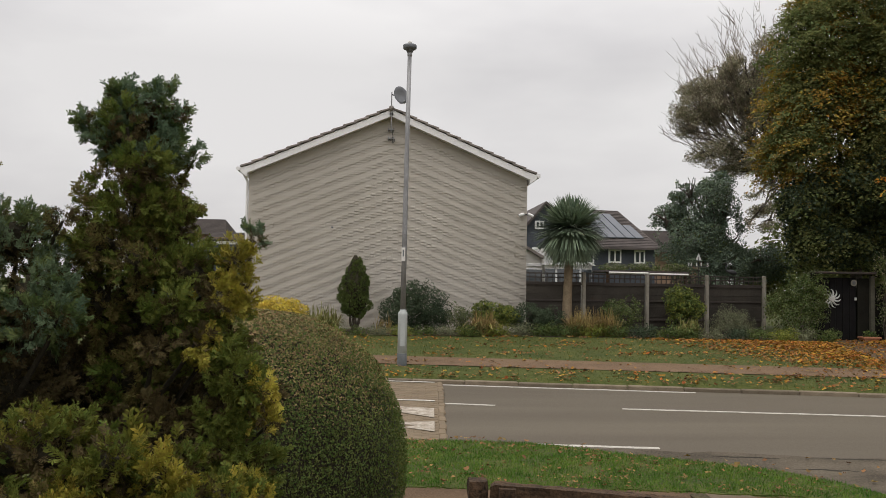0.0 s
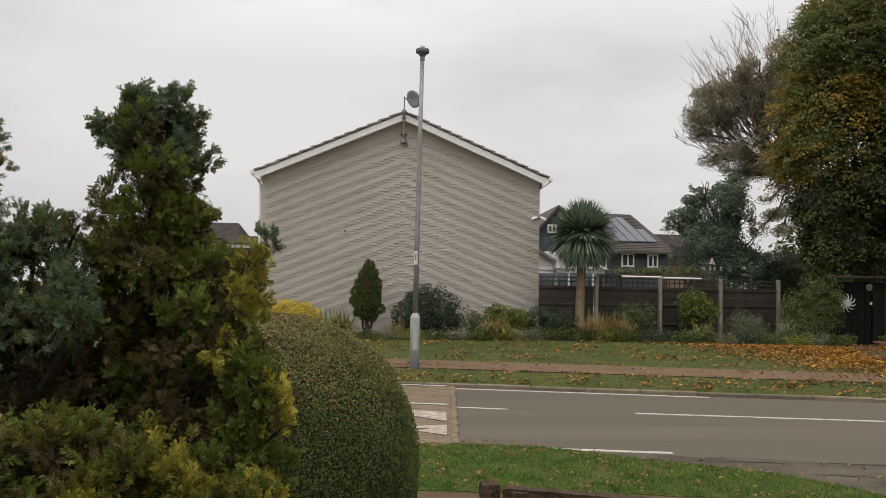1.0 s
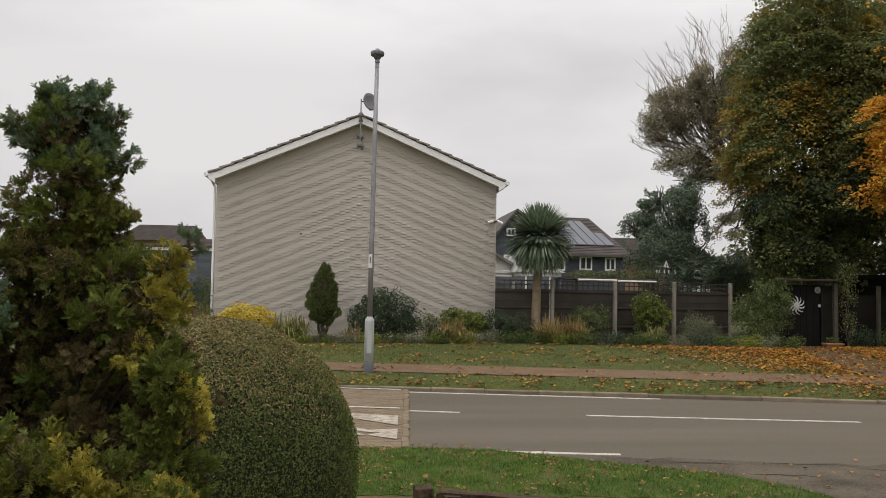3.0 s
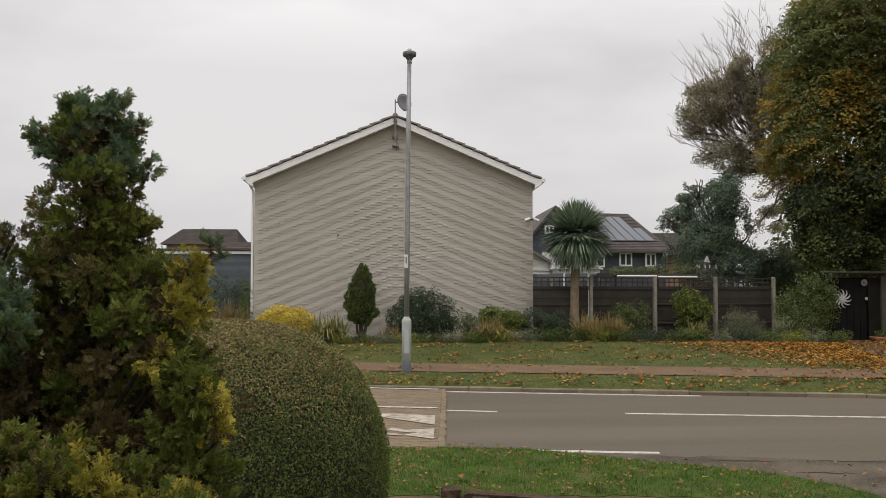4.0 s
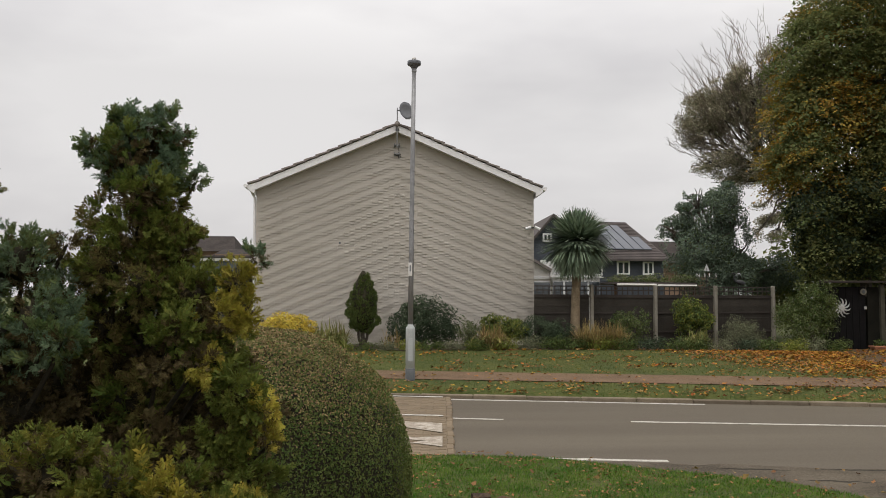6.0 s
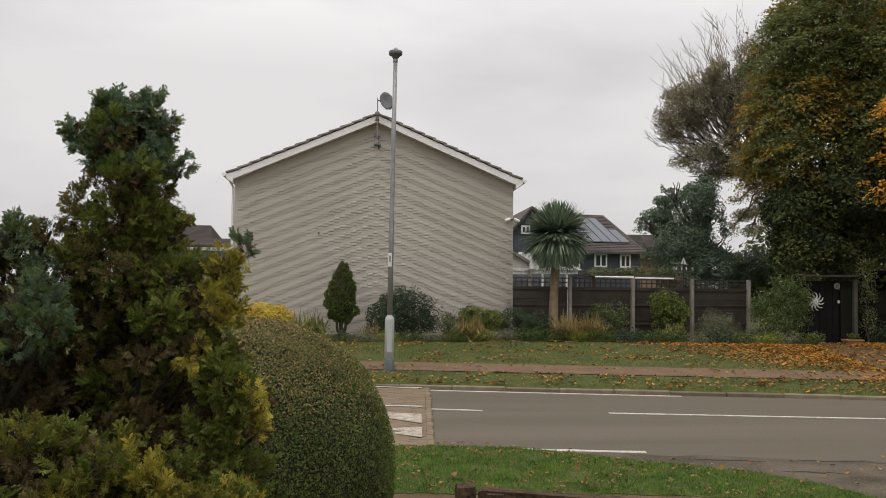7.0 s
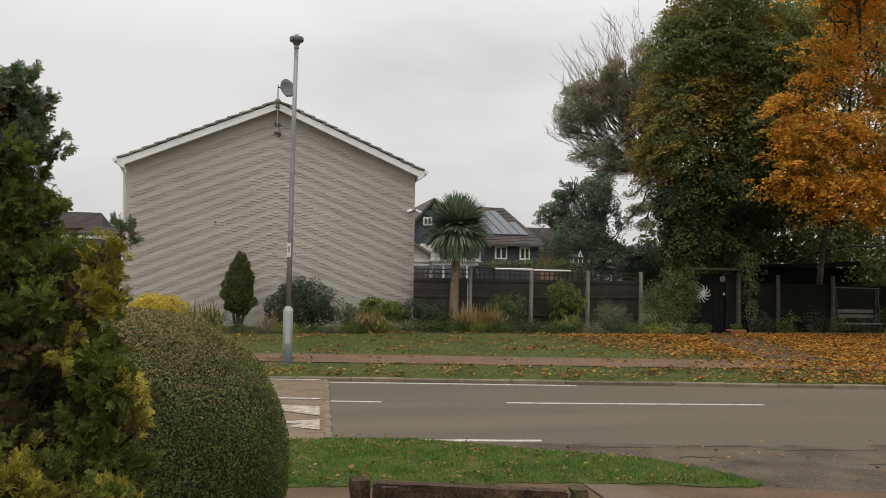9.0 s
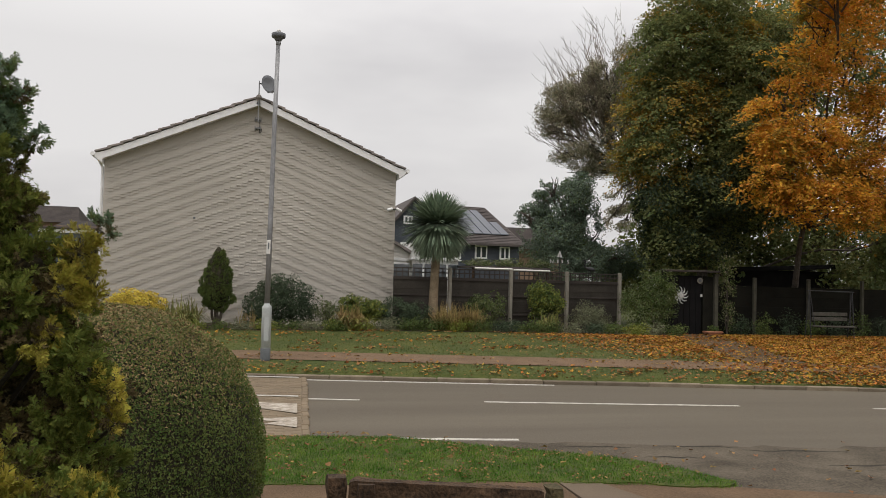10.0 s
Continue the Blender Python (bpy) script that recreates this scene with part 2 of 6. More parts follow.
    "yellow": mat("yellow_leaf", (0.48, 0.36, 0.05), (0.66, 0.52, 0.09), 2, 10, 0.6, 0, island=0.3, leaf=0.3, hue=0.02),
    "grey": mat("grey_leaf", (0.12, 0.13, 0.075), (0.20, 0.205, 0.12), 1.5, 8, 0.65, 0, island=0.4, leaf=0.2, hue=0.02),
    "straw": mat("straw_blade", (0.20, 0.15, 0.06), (0.34, 0.26, 0.11), 1.5, 8, 0.8, 0, island=0.35, leaf=0.25, hue=0.02),
    "strap": mat("strap_leaf", (0.12, 0.14, 0.045), (0.26, 0.24, 0.09), 1.5, 8, 0.7, 0, island=0.35, leaf=0.25, hue=0.03),
    "palm": mat("palm_blade", (0.135, 0.185, 0.125), (0.24, 0.295, 0.19), 1.5, 8, 0.5, 0, island=0.3, leaf=0.15, hue=0.015),
    "redleaf": mat("red_leaf", (0.30, 0.04, 0.02), (0.42, 0.08, 0.03), 5, 40, 0.7, 0),
}


def glass(name, tint, rough=0.06):
    m = bpy.data.materials.new(name)
    m.use_nodes = True
    b = m.node_tree.nodes["Principled BSDF"]
    b.inputs["Base Color"].default_value = (*tint, 1)
    b.inputs["Roughness"].default_value = rough
    b.inputs["Specular IOR Level"].default_value = 0.8
    b.inputs["Coat Weight"].default_value = 0.6
    b.inputs["Coat Roughness"].default_value = 0.04
    return m


M["pane"] = glass("window_glass", (0.05, 0.06, 0.065))
M["solar"] = glass("solar_glass", (0.10, 0.108, 0.125), 0.35)
M["solar"].node_tree.nodes["Principled BSDF"].inputs["Coat Weight"].default_value = 0.0
M["solar"].node_tree.nodes["Principled BSDF"].inputs["Specular IOR Level"].default_value = 0.45


# faint brick courses under the gable's paint
cn, cl = M["render"].node_tree.nodes, M["render"].node_tree.links
c_geo, c_sep, c_com = cn.new("ShaderNodeNewGeometry"), cn.new("ShaderNodeSeparateXYZ"), cn.new("ShaderNodeCombineXYZ")
c_brick, c_bump = cn.new("ShaderNodeTexBrick"), cn.new("ShaderNodeBump")
c_brick.inputs["Scale"].default_value, c_brick.inputs["Mortar Size"].default_value = 1.0, 0.007
c_brick.inputs["Brick Width"].default_value, c_brick.inputs["Row Height"].default_value = 0.225, 0.075
c_brick.inputs["Mortar Smooth"].default_value = 0.4
c_bump.inputs["Strength"].default_value, c_bump.inputs["Distance"].default_value = 0.35, 0.008
c_bump.invert = True
cl.new(c_geo.outputs["Position"], c_sep.inputs[0])
cl.new(c_sep.outputs["X"], c_com.inputs["X"])
cl.new(c_sep.outputs["Z"], c_com.inputs["Y"])
cl.new(c_com.outputs[0], c_brick.inputs["Vector"])
cl.new(c_brick.outputs["Fac"], c_bump.inputs["Height"])
cl.new(cn["Bump"].outputs["Normal"], c_bump.inputs["Normal"])
cl.new(c_bump.outputs["Normal"], cn["Principled BSDF"].inputs["Normal"])


# ---------------- geometry helpers: each gives (vertices, faces) ----------------
def joined(*pieces):
    vs, fs = [], []
    for v, f in pieces:
        k = len(vs)
        vs += [tuple(p) for p in v]
        fs += [tuple(i + k for i in q) for q in f]
    return vs, fs


def moved(geo, m):
    return [tuple(m @ Vector(p)) for p in geo[0]], geo[1]


def box(cx, cy, cz, sx, sy, sz, bevel=0.0):
    """A box with chamfered edges."""
    h = (sx / 2, sy / 2, sz / 2)
    if bevel <= 0:
        vs = [(cx + a * h[0], cy + b * h[1], cz + c * h[2]) for a in (-1, 1) for b in (-1, 1) for c in (-1, 1)]
        return vs, [(0, 1, 3, 2), (4, 6, 7, 5), (0, 4, 5, 1), (2, 3, 7, 6), (0, 2, 6, 4), (1, 5, 7, 3)]
    vs, at = [], {}
    for a in (-1, 1):
        for b in (-1, 1):
            for c in (-1, 1):
                s = (a, b, c)
                for ax in range(3):
                    p = [s[i] * (h[i] - (0 if i == ax else bevel)) for i in range(3)]
                    at[s, ax] = len(vs)
                    vs.append((cx + p[0], cy + p[1], cz + p[2]))
    fs = []
    for ax in range(3):
        o1, o2 = (ax + 1) % 3, (ax + 2) % 3
        for s in (-1, 1):
            ring = []
            for p, q in ((-1, -1), (1, -1), (1, 1), (-1, 1)):
                k = [0, 0, 0]
                k[ax], k[o1], k[o2] = s, p, q
                ring.append(at[tuple(k), ax])
            fs.append(tuple(ring if s > 0 else ring[::-1]))
        for p in (-1, 1):
            for q in (-1, 1):
                k0, k1 = [0, 0, 0], [0, 0, 0]
                k0[ax], k0[o1], k0[o2] = -1, p, q
                k1[ax], k1[o1], k1[o2] = 1, p, q
                face = (at[tuple(k0), o1], at[tuple(k1), o1], at[tuple(k1), o2], at[tuple(k0), o2])
                fs.append(face if p * q < 0 else face[::-1])
    for a in (-1, 1):
        for b in (-1, 1):
            for c in (-1, 1):
                face = tuple(at[(a, b, c), i] for i in range(3))
                fs.append(face if a * b * c > 0 else face[::-1])
    return vs, fs


def tube(points, radii, n=8, caps=True):
    """A round bar through points, with a radius at each."""
    pts = [Vector(p) for p in points]
    if not isinstance(radii, (list, tuple)):
        radii = [radii] * len(pts)
    vs, fs = [], []
    for i, p in enumerate(pts):
        d = (pts[min(i + 1, len(pts) - 1)] - pts[max(i - 1, 0)]).normalized()
        side = d.cross(Vector((0.31, 0.95, 0.05))).normalized()
        up = d.cross(side)
        for k in range(n):
            a = 2 * math.pi * k / n
            vs.append(tuple(p + radii[i] * (math.cos(a) * side + math.sin(a) * up)))
    for i in range(len(pts) - 1):
        for k in range(n):
            fs.append((i * n + k, i * n + (k + 1) % n, (i + 1) * n + (k + 1) % n, (i + 1) * n + k))
    if caps:
        fs += [tuple(range(n))[::-1], tuple(range((len(pts) - 1) * n, len(pts) * n))]
    return vs, fs


def lathe(profile, n=24, c=(0, 0, 0)):
    """Profile of (radius, height) turned about the upright axis."""
    vs, fs = [], []
    for r, z in profile:
        for k in range(n):
            a = 2 * math.pi * k / n
            vs.append((c[0] + r * math.cos(a), c[1] + r * math.sin(a), c[2] + z))
    for i in range(len(profile) - 1):
        for k in range(n):
            fs.append((i * n + k, i * n + (k + 1) % n, (i + 1) * n + (k + 1) % n, (i + 1) * n + k))
    fs += [tuple(range(n))[::-1], tuple(range((len(profile) - 1) * n, len(profile) * n))]
    return vs, fs


def prism(outline, y0, y1):
    """An outline of (x, z) drawn out from y0 to y1."""
    n = len(outline)
    vs = [(x, y0, z) for x, z in outline] + [(x, y1, z) for x, z in outline]
    fs = [tuple(range(n)), tuple(range(n, 2 * n))[::-1]] + [(i, i + n, (i + 1) % n + n, (i + 1) % n) for i in range(n)]
    return vs, fs


def slab(outline, z0, z1):
    """An outline of (x, y) drawn out from z0 to z1."""
    n = len(outline)
    vs = [(x, y, z0) for x, y in outline] + [(x, y, z1) for x, y in outline]
    fs = [tuple(range(n))[::-1], tuple(range(n, 2 * n))] + [(i, (i + 1) % n, (i + 1) % n + n, i + n) for i in range(n)]
    return vs, fs


def as_mesh(name, geo, material, smooth=False):
    me = bpy.data.meshes.new(name)
    me.from_pydata(geo[0], [], geo[1])
    me.materials.append(material)
    if smooth:
        me.polygons.foreach_set("use_smooth", [True] * len(me.polygons))
    me.update()
    return me


def fast_mesh(name, v, f, material):
    """A mesh out of number arrays; all faces have as many corners."""
    me = bpy.data.meshes.new(name)
    v, f = np.asarray(v, np.float32), np.asarray(f, np.int32)
    me.vertices.add(len(v))
    me.vertices.foreach_set("co", v.ravel())
    me.loops.add(f.size)
    me.loops.foreach_set("vertex_index", f.ravel())
    me.polygons.add(len(f))
    me.polygons.foreach_set("loop_start", np.arange(0, f.size, f.shape[1], dtype=np.int32))
    me.materials.append(material)
    me.update(calc_edges=True)
    return me


def part(name, geo, material, parent=None, label="", smooth=False):
    me = geo if isinstance(geo, bpy.types.Mesh) else as_mesh(name, geo, material, smooth)
    ob = new(name, me)
    ob.parent = parent
    return tagged(ob, label)


def thing(name, label, category, group="", at=(0, 0, 0)):
    ob = new(name)
    ob.location = at
    ob.empty_display_size = 0.1
    return tagged(ob, label, category, group)


def piece(name, mesh, parent, at, rot=(0, 0, 0), scale=(1, 1, 1)):
    ob = new(name, mesh)
    ob.parent = parent
    ob.location, ob.rotation_euler, ob.scale = at, rot, scale
    return ob


rng = np.random.default_rng(7)


def frames_to(normal, spin):
    """Turns that bring z to each normal, spun about it."""
    z = normal / np.linalg.norm(normal, axis=1, keepdims=True)
    ref = np.where(np.abs(z[:, 2:3]) > 0.95, np.array([[1.0, 0, 0]]), np.array([[0, 0, 1.0]]))
    x = np.cross(ref, z)
    x /= np.linalg.norm(x, axis=1, keepdims=True)
    y = np.cross(z, x)
    c, s = np.cos(spin)[:, None], np.sin(spin)[:, None]
    return np.stack([c * x + s * y, c * y - s * x, z], 2)


def scatter(name, shape, pos, normal, size, material, spin=None):
    """Copies of one small leaf shape as one mesh."""
    tv, tf = shape
    n = len(pos)
    spin = rng.uniform(0, 2 * np.pi, n) if spin is None else spin
    turn = frames_to(np.asarray(normal, float), spin)
    size = np.broadcast_to(np.asarray(size, float), (n,))
    v = np.einsum("nij,kj->nki", turn, tv) * size[:, None, None] + np.asarray(pos)[:, None, :]
    f = tf[None] + (np.arange(n) * len(tv))[:, None, None]
    return fast_mesh(name, v.reshape(-1, 3), f.reshape(-1, tf.shape[1]), material)


# leaf shapes, one unit long, in the xy plane
LEAF = (np.array([(0, -0.5, 0.0), (0.27, -0.05, 0.08), (0, 0.5, -0.05), (-0.27, -0.05, 0.08)]), np.array([(0, 1, 2), (0, 2, 3)]))
LOBED = (np.array([(0, -0.45, 0), (0.2, -0.22, 0.04), (0.5, -0.12, 0.1), (0.26, 0.1, 0.05), (0.3, 0.36, 0.03), (0, 0.55, -0.08), (-0.3, 0.36, 0.03), (-0.26, 0.1, 0.05), (-0.5, -0.12, 0.1), (-0.2, -0.22, 0.04)]),
         np.array([(0, 1, 9), (1, 2, 3), (1, 3, 9), (9, 3, 7), (9, 7, 8), (3, 4, 5), (3, 5, 7), (7, 5, 6)]))
CURLED = (np.array([(0, -0.5, 0.02), (0.45, -0.15, 0.26), (0.20, 0.30, 0.06), (0, 0.55, 0.20), (-0.26, 0.26, 0.05), (-0.42, -0.18, 0.16)]), np.array([(0, 1, 2), (0, 2, 3), (0, 3, 4), (0, 4, 5)]))
BROAD = (np.array([(0, -0.5, 0.0), (0.42, -0.08, 0.09), (0, 0.5, -0.06), (-0.42, -0.08, 0.09)]), np.array([(0, 1, 2), (0, 2, 3)]))
BLADE = (np.array([(-0.045, 0, 0), (0.045, 0, 0), (0.035, 0.09, 0.55), (0.0, 0.26, 1.0), (-0.035, 0.09, 0.55)]), np.array([(0, 1, 2), (0, 2, 4), (4, 2, 3)]))


def spray_shape(seed):
    """A flat fan of stubby scale-leaved twigs, pointing along z."""
    r = random.Random(seed)
    vs, fs = [], []

    def twig(p, d, length, width, lift):
        q = (p[0] + d[0] * length, lift, p[2] + d[2] * length)
        m = ((p[0] * 0.4 + q[0] * 0.6), lift * 0.7 + 0.02, (p[2] * 0.4 + q[2] * 0.6))
        s = (d[2] * width, 0, -d[0] * width)
        k = len(vs)
        vs.extend([p, (m[0] + s[0], m[1], m[2] + s[2]), q, (m[0] - s[0], m[1], m[2] - s[2])])
        fs.append((k, k + 1, k + 2, k + 3))

    twig((0, 0, 0), (0, 0, 1), 1.0, 0.055, 0.05)
    for i in range(5):
        z = 0.15 + i * 0.16
        for s in (-1, 1):
            a = radians(r.uniform(35, 60))
            length = (0.50 - 0.42 * abs(z - 0.38)) * r.uniform(0.75, 1.1)
            base = (0, 0, z + r.uniform(-0.04, 0.04))
            d = (s * math.sin(a), 0, math.cos(a))
            lift = r.uniform(-0.14, 0.18)
            twig(base, d, length, 0.068, lift)
            if i in (1, 2) and (i + (s > 0)) % 2:
                mid = (base[0] + d[0] * length * 0.45, lift * 0.5, base[2] + d[2] * length * 0.45)
                b = a + radians(r.choice((-42, 42)))
                twig(mid, (s * math.sin(b), 0, math.cos(b)), length * 0.55, 0.06, lift)
    return np.array(vs, float), np.array(fs)


SPRAYS = [spray_shape(k) for k in range(3)]


def shell(lobes, n, inner=0.6, outer=1.05, gap=0.0, freq=3.0, flat=0.0):
    """Points in the outer layers of a group of lobes (x, y, z, rx, ry, rz), with gaps by noise; and ways outwards."""
    lobes = np.array(lobes, float)
    weight = (lobes[:, 3] * lobes[:, 4] + lobes[:, 4] * lobes[:, 5] + lobes[:, 3] * lobes[:, 5])
    pick = rng.choice(len(lobes), int(n), p=weight / weight.sum())
    d = rng.normal(size=(int(n), 3))
    d /= np.linalg.norm(d, axis=1, keepdims=True)
    r = rng.uniform(inner ** 2, outer ** 2, int(n)) ** 0.5
    r *= 1 + 0.18 * np.sin(d[:, 0] * 5 + pick) * np.sin(d[:, 2] * 6 + 2 * pick)
    pos = lobes[pick, :3] + d * r[:, None] * lobes[pick, 3:]
    out = d / lobes[pick, 3:]
    out /= np.linalg.norm(out, axis=1, keepdims=True)
    if gap:
        keep = np.array([noise.noise(Vector(p) * freq) for p in pos]) > gap - 0.5
        pos, out = pos[keep], out[keep]
    return pos, out


def dense(pos, out, name, shape, size, material, spread=0.7, up=0.0):
    nrm = out + rng.normal(size=out.shape) * spread + np.array([0, 0, up])
    s = rng.uniform(0.7, 1.25, len(pos)) * size
    return scatter(name, shape, pos, nrm, s, material)


def layered(lobes, count, inner, gap, freq=1.6, per=22, sprays=9, flat=0.04):
    """Leaves in drooping flat sprays, gathered in tiers as broadleaved trees carry them: places and leaf normals."""
    bough, out = shell(lobes, count / per / sprays, inner, 1.0, gap, freq)
    n = len(bough)
    tilt = np.array([0, 0, 1.0]) + out * 0.55 + rng.normal(size=(n, 3)) * 0.18
    turn = frames_to(tilt, rng.uniform(0, 6.28, n))
    reach = rng.uniform(0.7, 1.4, (n, 1, 1))
    local = rng.normal(size=(n, sprays, 3)) * np.array([0.34, 0.26, 0.05]) * reach
    local[:, :, 2] -= 0.45 * (local[:, :, 0] ** 2 + local[:, :, 1] ** 2)
    centre = (bough[:, None, :] + np.einsum("nij,npj->npi", turn, local)).reshape(-1, 3)
    tilt = np.repeat(tilt, sprays, 0) + rng.normal(size=(n * sprays, 3)) * 0.22
    turn = frames_to(tilt, rng.uniform(0, 6.28, len(tilt)))
    local = rng.normal(size=(len(tilt), per, 3)) * np.array([0.18, 0.13, flat])
    local[:, :, 2] -= 0.9 * (local[:, :, 0] ** 2 + local[:, :, 1] ** 2)
    pos = centre[:, None, :] + np.einsum("nij,npj->npi", turn, local)
    nrm = np.repeat(tilt[:, None, :], per, 1) + rng.normal(size=(len(tilt), per, 3)) * 0.34
    return pos.reshape(-1, 3), nrm.reshape(-1, 3)


def limb(a, b, ra, rb, sag=0.0, n=6, sides=7, wobble=0.06, seed=0):
    r = random.Random(seed)
    a, b = Vector(a), Vector(b)
    length = (b - a).length
    pts, rad = [], []
    for i in range(n + 1):
        f = i / n
        p = a.lerp(b, f) + Vector((0, 0, -sag * math.sin(math.pi * f)))
        if 0 < i < n:
            p += Vector([r.uniform(-1, 1) * wobble * length * 0.5 for _ in range(3)])
        pts.append(p)
        rad.append(ra + (rb - ra) * f)
    return tube(pts, rad, sides)


# ---------------- ground, road, verges ----------------
def kerb_y(x):
    return 14.45 - 0.195 * max(-30.0, min(40.0, x))


def land(x, y):
    """The height of the ground beyond and before the road."""
    s = y - kerb_y(x)
    if s < 0.1:
        return -0.04
    for (s0, z0), (s1, z1) in zip(((0.1, 0.055), (1.22, 0.19), (2.45, 0.235), (6.6, 0.43)), ((1.22, 0.19), (2.45, 0.235), (6.6, 0.43), (400.0, 0.45))):
        if s <= s1:
            z = z0 + (z1 - z0) * (s - s0) / (s1 - s0)
            break
    else:
        z = 0.45
    return z - 0.08 * min(1.0, max(0.0, (x - 5) / 7)) * min(1.0, max(0.0, (s - 2.5) / 3))


def sheet(xs, ys, height, name, material):
    vs = [(x, y, height(x, y)) for y in ys for x in xs]
    n = len(xs)
    fs = [(j * n + i, j * n + i + 1, (j + 1) * n + i + 1, (j + 1) * n + i) for j in range(len(ys) - 1) for i in range(n - 1)]
    return as_mesh(name, (vs, fs), material, True)


far = [60, 90, 140, 220, 350, 600]
xs = [-x for x in far[::-1]] + [-40 + 1.0 * i for i in range(101)]
xs = sorted(set(xs + [x + 2.0 for x in far]))
offsets = sorted([-y - 20.0 for y in far] + [-30 + 3.0 * i for i in range(10)] + [-0.5, 0.08, 0.1, 0.4, 0.8, 1.22, 1.6, 2.0, 2.45] + [2.8 + 0.4 * i for i in range(24)] + [14, 18, 24, 32, 45] + [y + 10.0 for y in far])
sheared = sheet(xs, offsets, lambda x, s: land(x, s + kerb_y(x)), "ground", M["turf"])
for v in sheared.vertices:
    v.co.y += kerb_y(v.co.x)
tagged(new("ground", sheared), "rough mown grass ground running out to the horizon", "ground", kind="structure")


def ribbon(name, x0, x1, lo, hi, height, material, n=60, m=4):
    """A strip between two edges lo(x) and hi(x)."""
    vs, fs = [], []
    for i in range(n + 1):
        x = x0 + (x1 - x0) * i / n
        a, b = lo(x), hi(x)
        for j in range(m + 1):
            y = a + (b - a) * j / m
            vs.append((x, y, height(x, y)))
    for i in range(n):
        for j in range(m):
            k = i * (m + 1) + j
            fs.append((k, k + m + 1, k + m + 2, k + 1))
    return as_mesh(name, (vs, fs), material, True)


def table_x(y):
    """The edge of the raised block-paved table, across the road."""
    return 0.60 + (y - 9.3) * 0.055


road = tagged(new("road", ribbon("road", -40, 60, lambda x: 5.0, kerb_y, lambda x, y: 0.0, M["asphalt"], 100, 8)), "smooth grey asphalt road with worn patches", "road", kind="structure")

# coarse worn asphalt along the near edge of the road
ar = random.Random(21)
apron = [(2.2 + 0.24 * k, 8.72 - 0.17 * (0.24 * k) + ar.uniform(-0.10, 0.10)) for k in range(50)] + [(14.2, 5.0), (2.2, 5.0)]
part("worn_asphalt", slab(apron, -0.02, 0.006), M["apron"], road, "coarse worn asphalt crossing")


for k, (x0, y0, length) in enumerate(((3.3, 8.32, 0.7), (4.3, 8.25, 0.9), (5.1, 7.95, 1.2), (3.9, 7.75, 0.6), (5.6, 7.2, 0.9))):
    cr = random.Random(k)
    line = [(x0 + length * i / 9, y0 - 0.16 * length * i / 9 + cr.uniform(-0.03, 0.03), 0.004) for i in range(10)]
    part("crack", tube(line, [0.004 + 0.009 * math.sin(math.pi * i / 9) for i in range(10)], 4), M["darkcrack"], road, "dark crack in the asphalt")


def painted(name, a, b, width, z=0.005, seed=0):
    """A painted line with slightly ragged edges."""
    r = random.Random(seed)
    a, b = Vector((*a, 0)), Vector((*b, 0))
    d = (b - a).normalized()
    s = Vector((-d.y, d.x, 0))
    n = max(4, int((b - a).length / 0.12))
    left, right = [], []
    for i in range(n + 1):
        p = a.lerp(b, i / n)
        left.append(p + s * (width / 2 + r.uniform(-0.008, 0.008)))
        right.append(p - s * (width / 2 + r.uniform(-0.008, 0.008)))
    vs = [(p.x, p.y, z + h) for h in (-0.004, 0.0) for p in left + right]
    m = n + 1
    k = 2 * m
    fs = [(k + i, k + m + i, k + m + i + 1, k + i + 1) for i in range(n)]
    fs += [(i, i + 1, k + i + 1, k + i) for i in range(n)] + [(m + i, k + m + i, k + m + i + 1, m + i + 1) for i in range(n)]
    return part(name, (vs, fs), M["line"], road, "worn white road paint")


painted("edge_line", (0.90, 14.10), (5.05, 13.33), 0.10, seed=1)
painted("centre_line", (0.80, 11.93), (1.55, 11.77), 0.09, seed=2)
painted("centre_line", (3.31, 11.52), (7.04, 10.97), 0.09, seed=3)
painted("centre_line", (9.03, 10.61), (12.7, 9.95), 0.09, seed=4)
painted("edge_line", (1.55, 8.93), (2.92, 8.74), 0.10, seed=5)

# the raised table of block paving, with a light row of setts at its edge
tab = tagged(new("paved_table", as_mesh("paved_table", slab([(-30, 19.5), (-30, 8.2), (0.5, 8.2), (table_x(9.0), 9.0), (table_x(14.3), 14.24)], -0.02, 0.019), M["settrest"])), "raised table of brown block paving across the road", "paving", kind="structure")
mark = as_mesh("table_marking", joined(
    slab([(table_x(10.46) - 0.05, 10.50), (table_x(11.33) - 0.06, 11.28), (-0.20, 11.52), (-1.6, 11.85), (-1.6, 11.78), (-0.3, 11.38)], 0.030, 0.034),
    slab([(table_x(9.5) - 0.05, 9.52), (table_x(10.2) - 0.05, 10.2), (0.25, 10.15), (0.08, 10.3), (0.02, 10.16), (0.22, 9.98), (0.38, 9.93), (0.22, 9.78)], 0.030, 0.034),
    slab([(0.24, 9.74), (0.16, 9.86), (-0.5, 10.12), (-1.4, 10.4), (-1.4, 10.32), (-0.4, 9.98)], 0.030, 0.034)), M["rampaint"])
part("table_marking", mark, None, tab, "worn white ramp markings")
part("table_line", joined(slab([(-8, 13.6), (-8, 13.5), (table_x(11.9) - 0.04, 11.94), (table_x(11.9) - 0.04, 12.04)], 0.030, 0.034)), M["line"], tab, "worn white centre line")
part("table_edge_line", joined(slab([(-8, 16.0), (-8, 15.9), (table_x(14.1) - 0.04, 14.16), (table_x(14.1) - 0.04, 14.26)], 0.030, 0.034)), M["line"], tab, "worn white edge line")

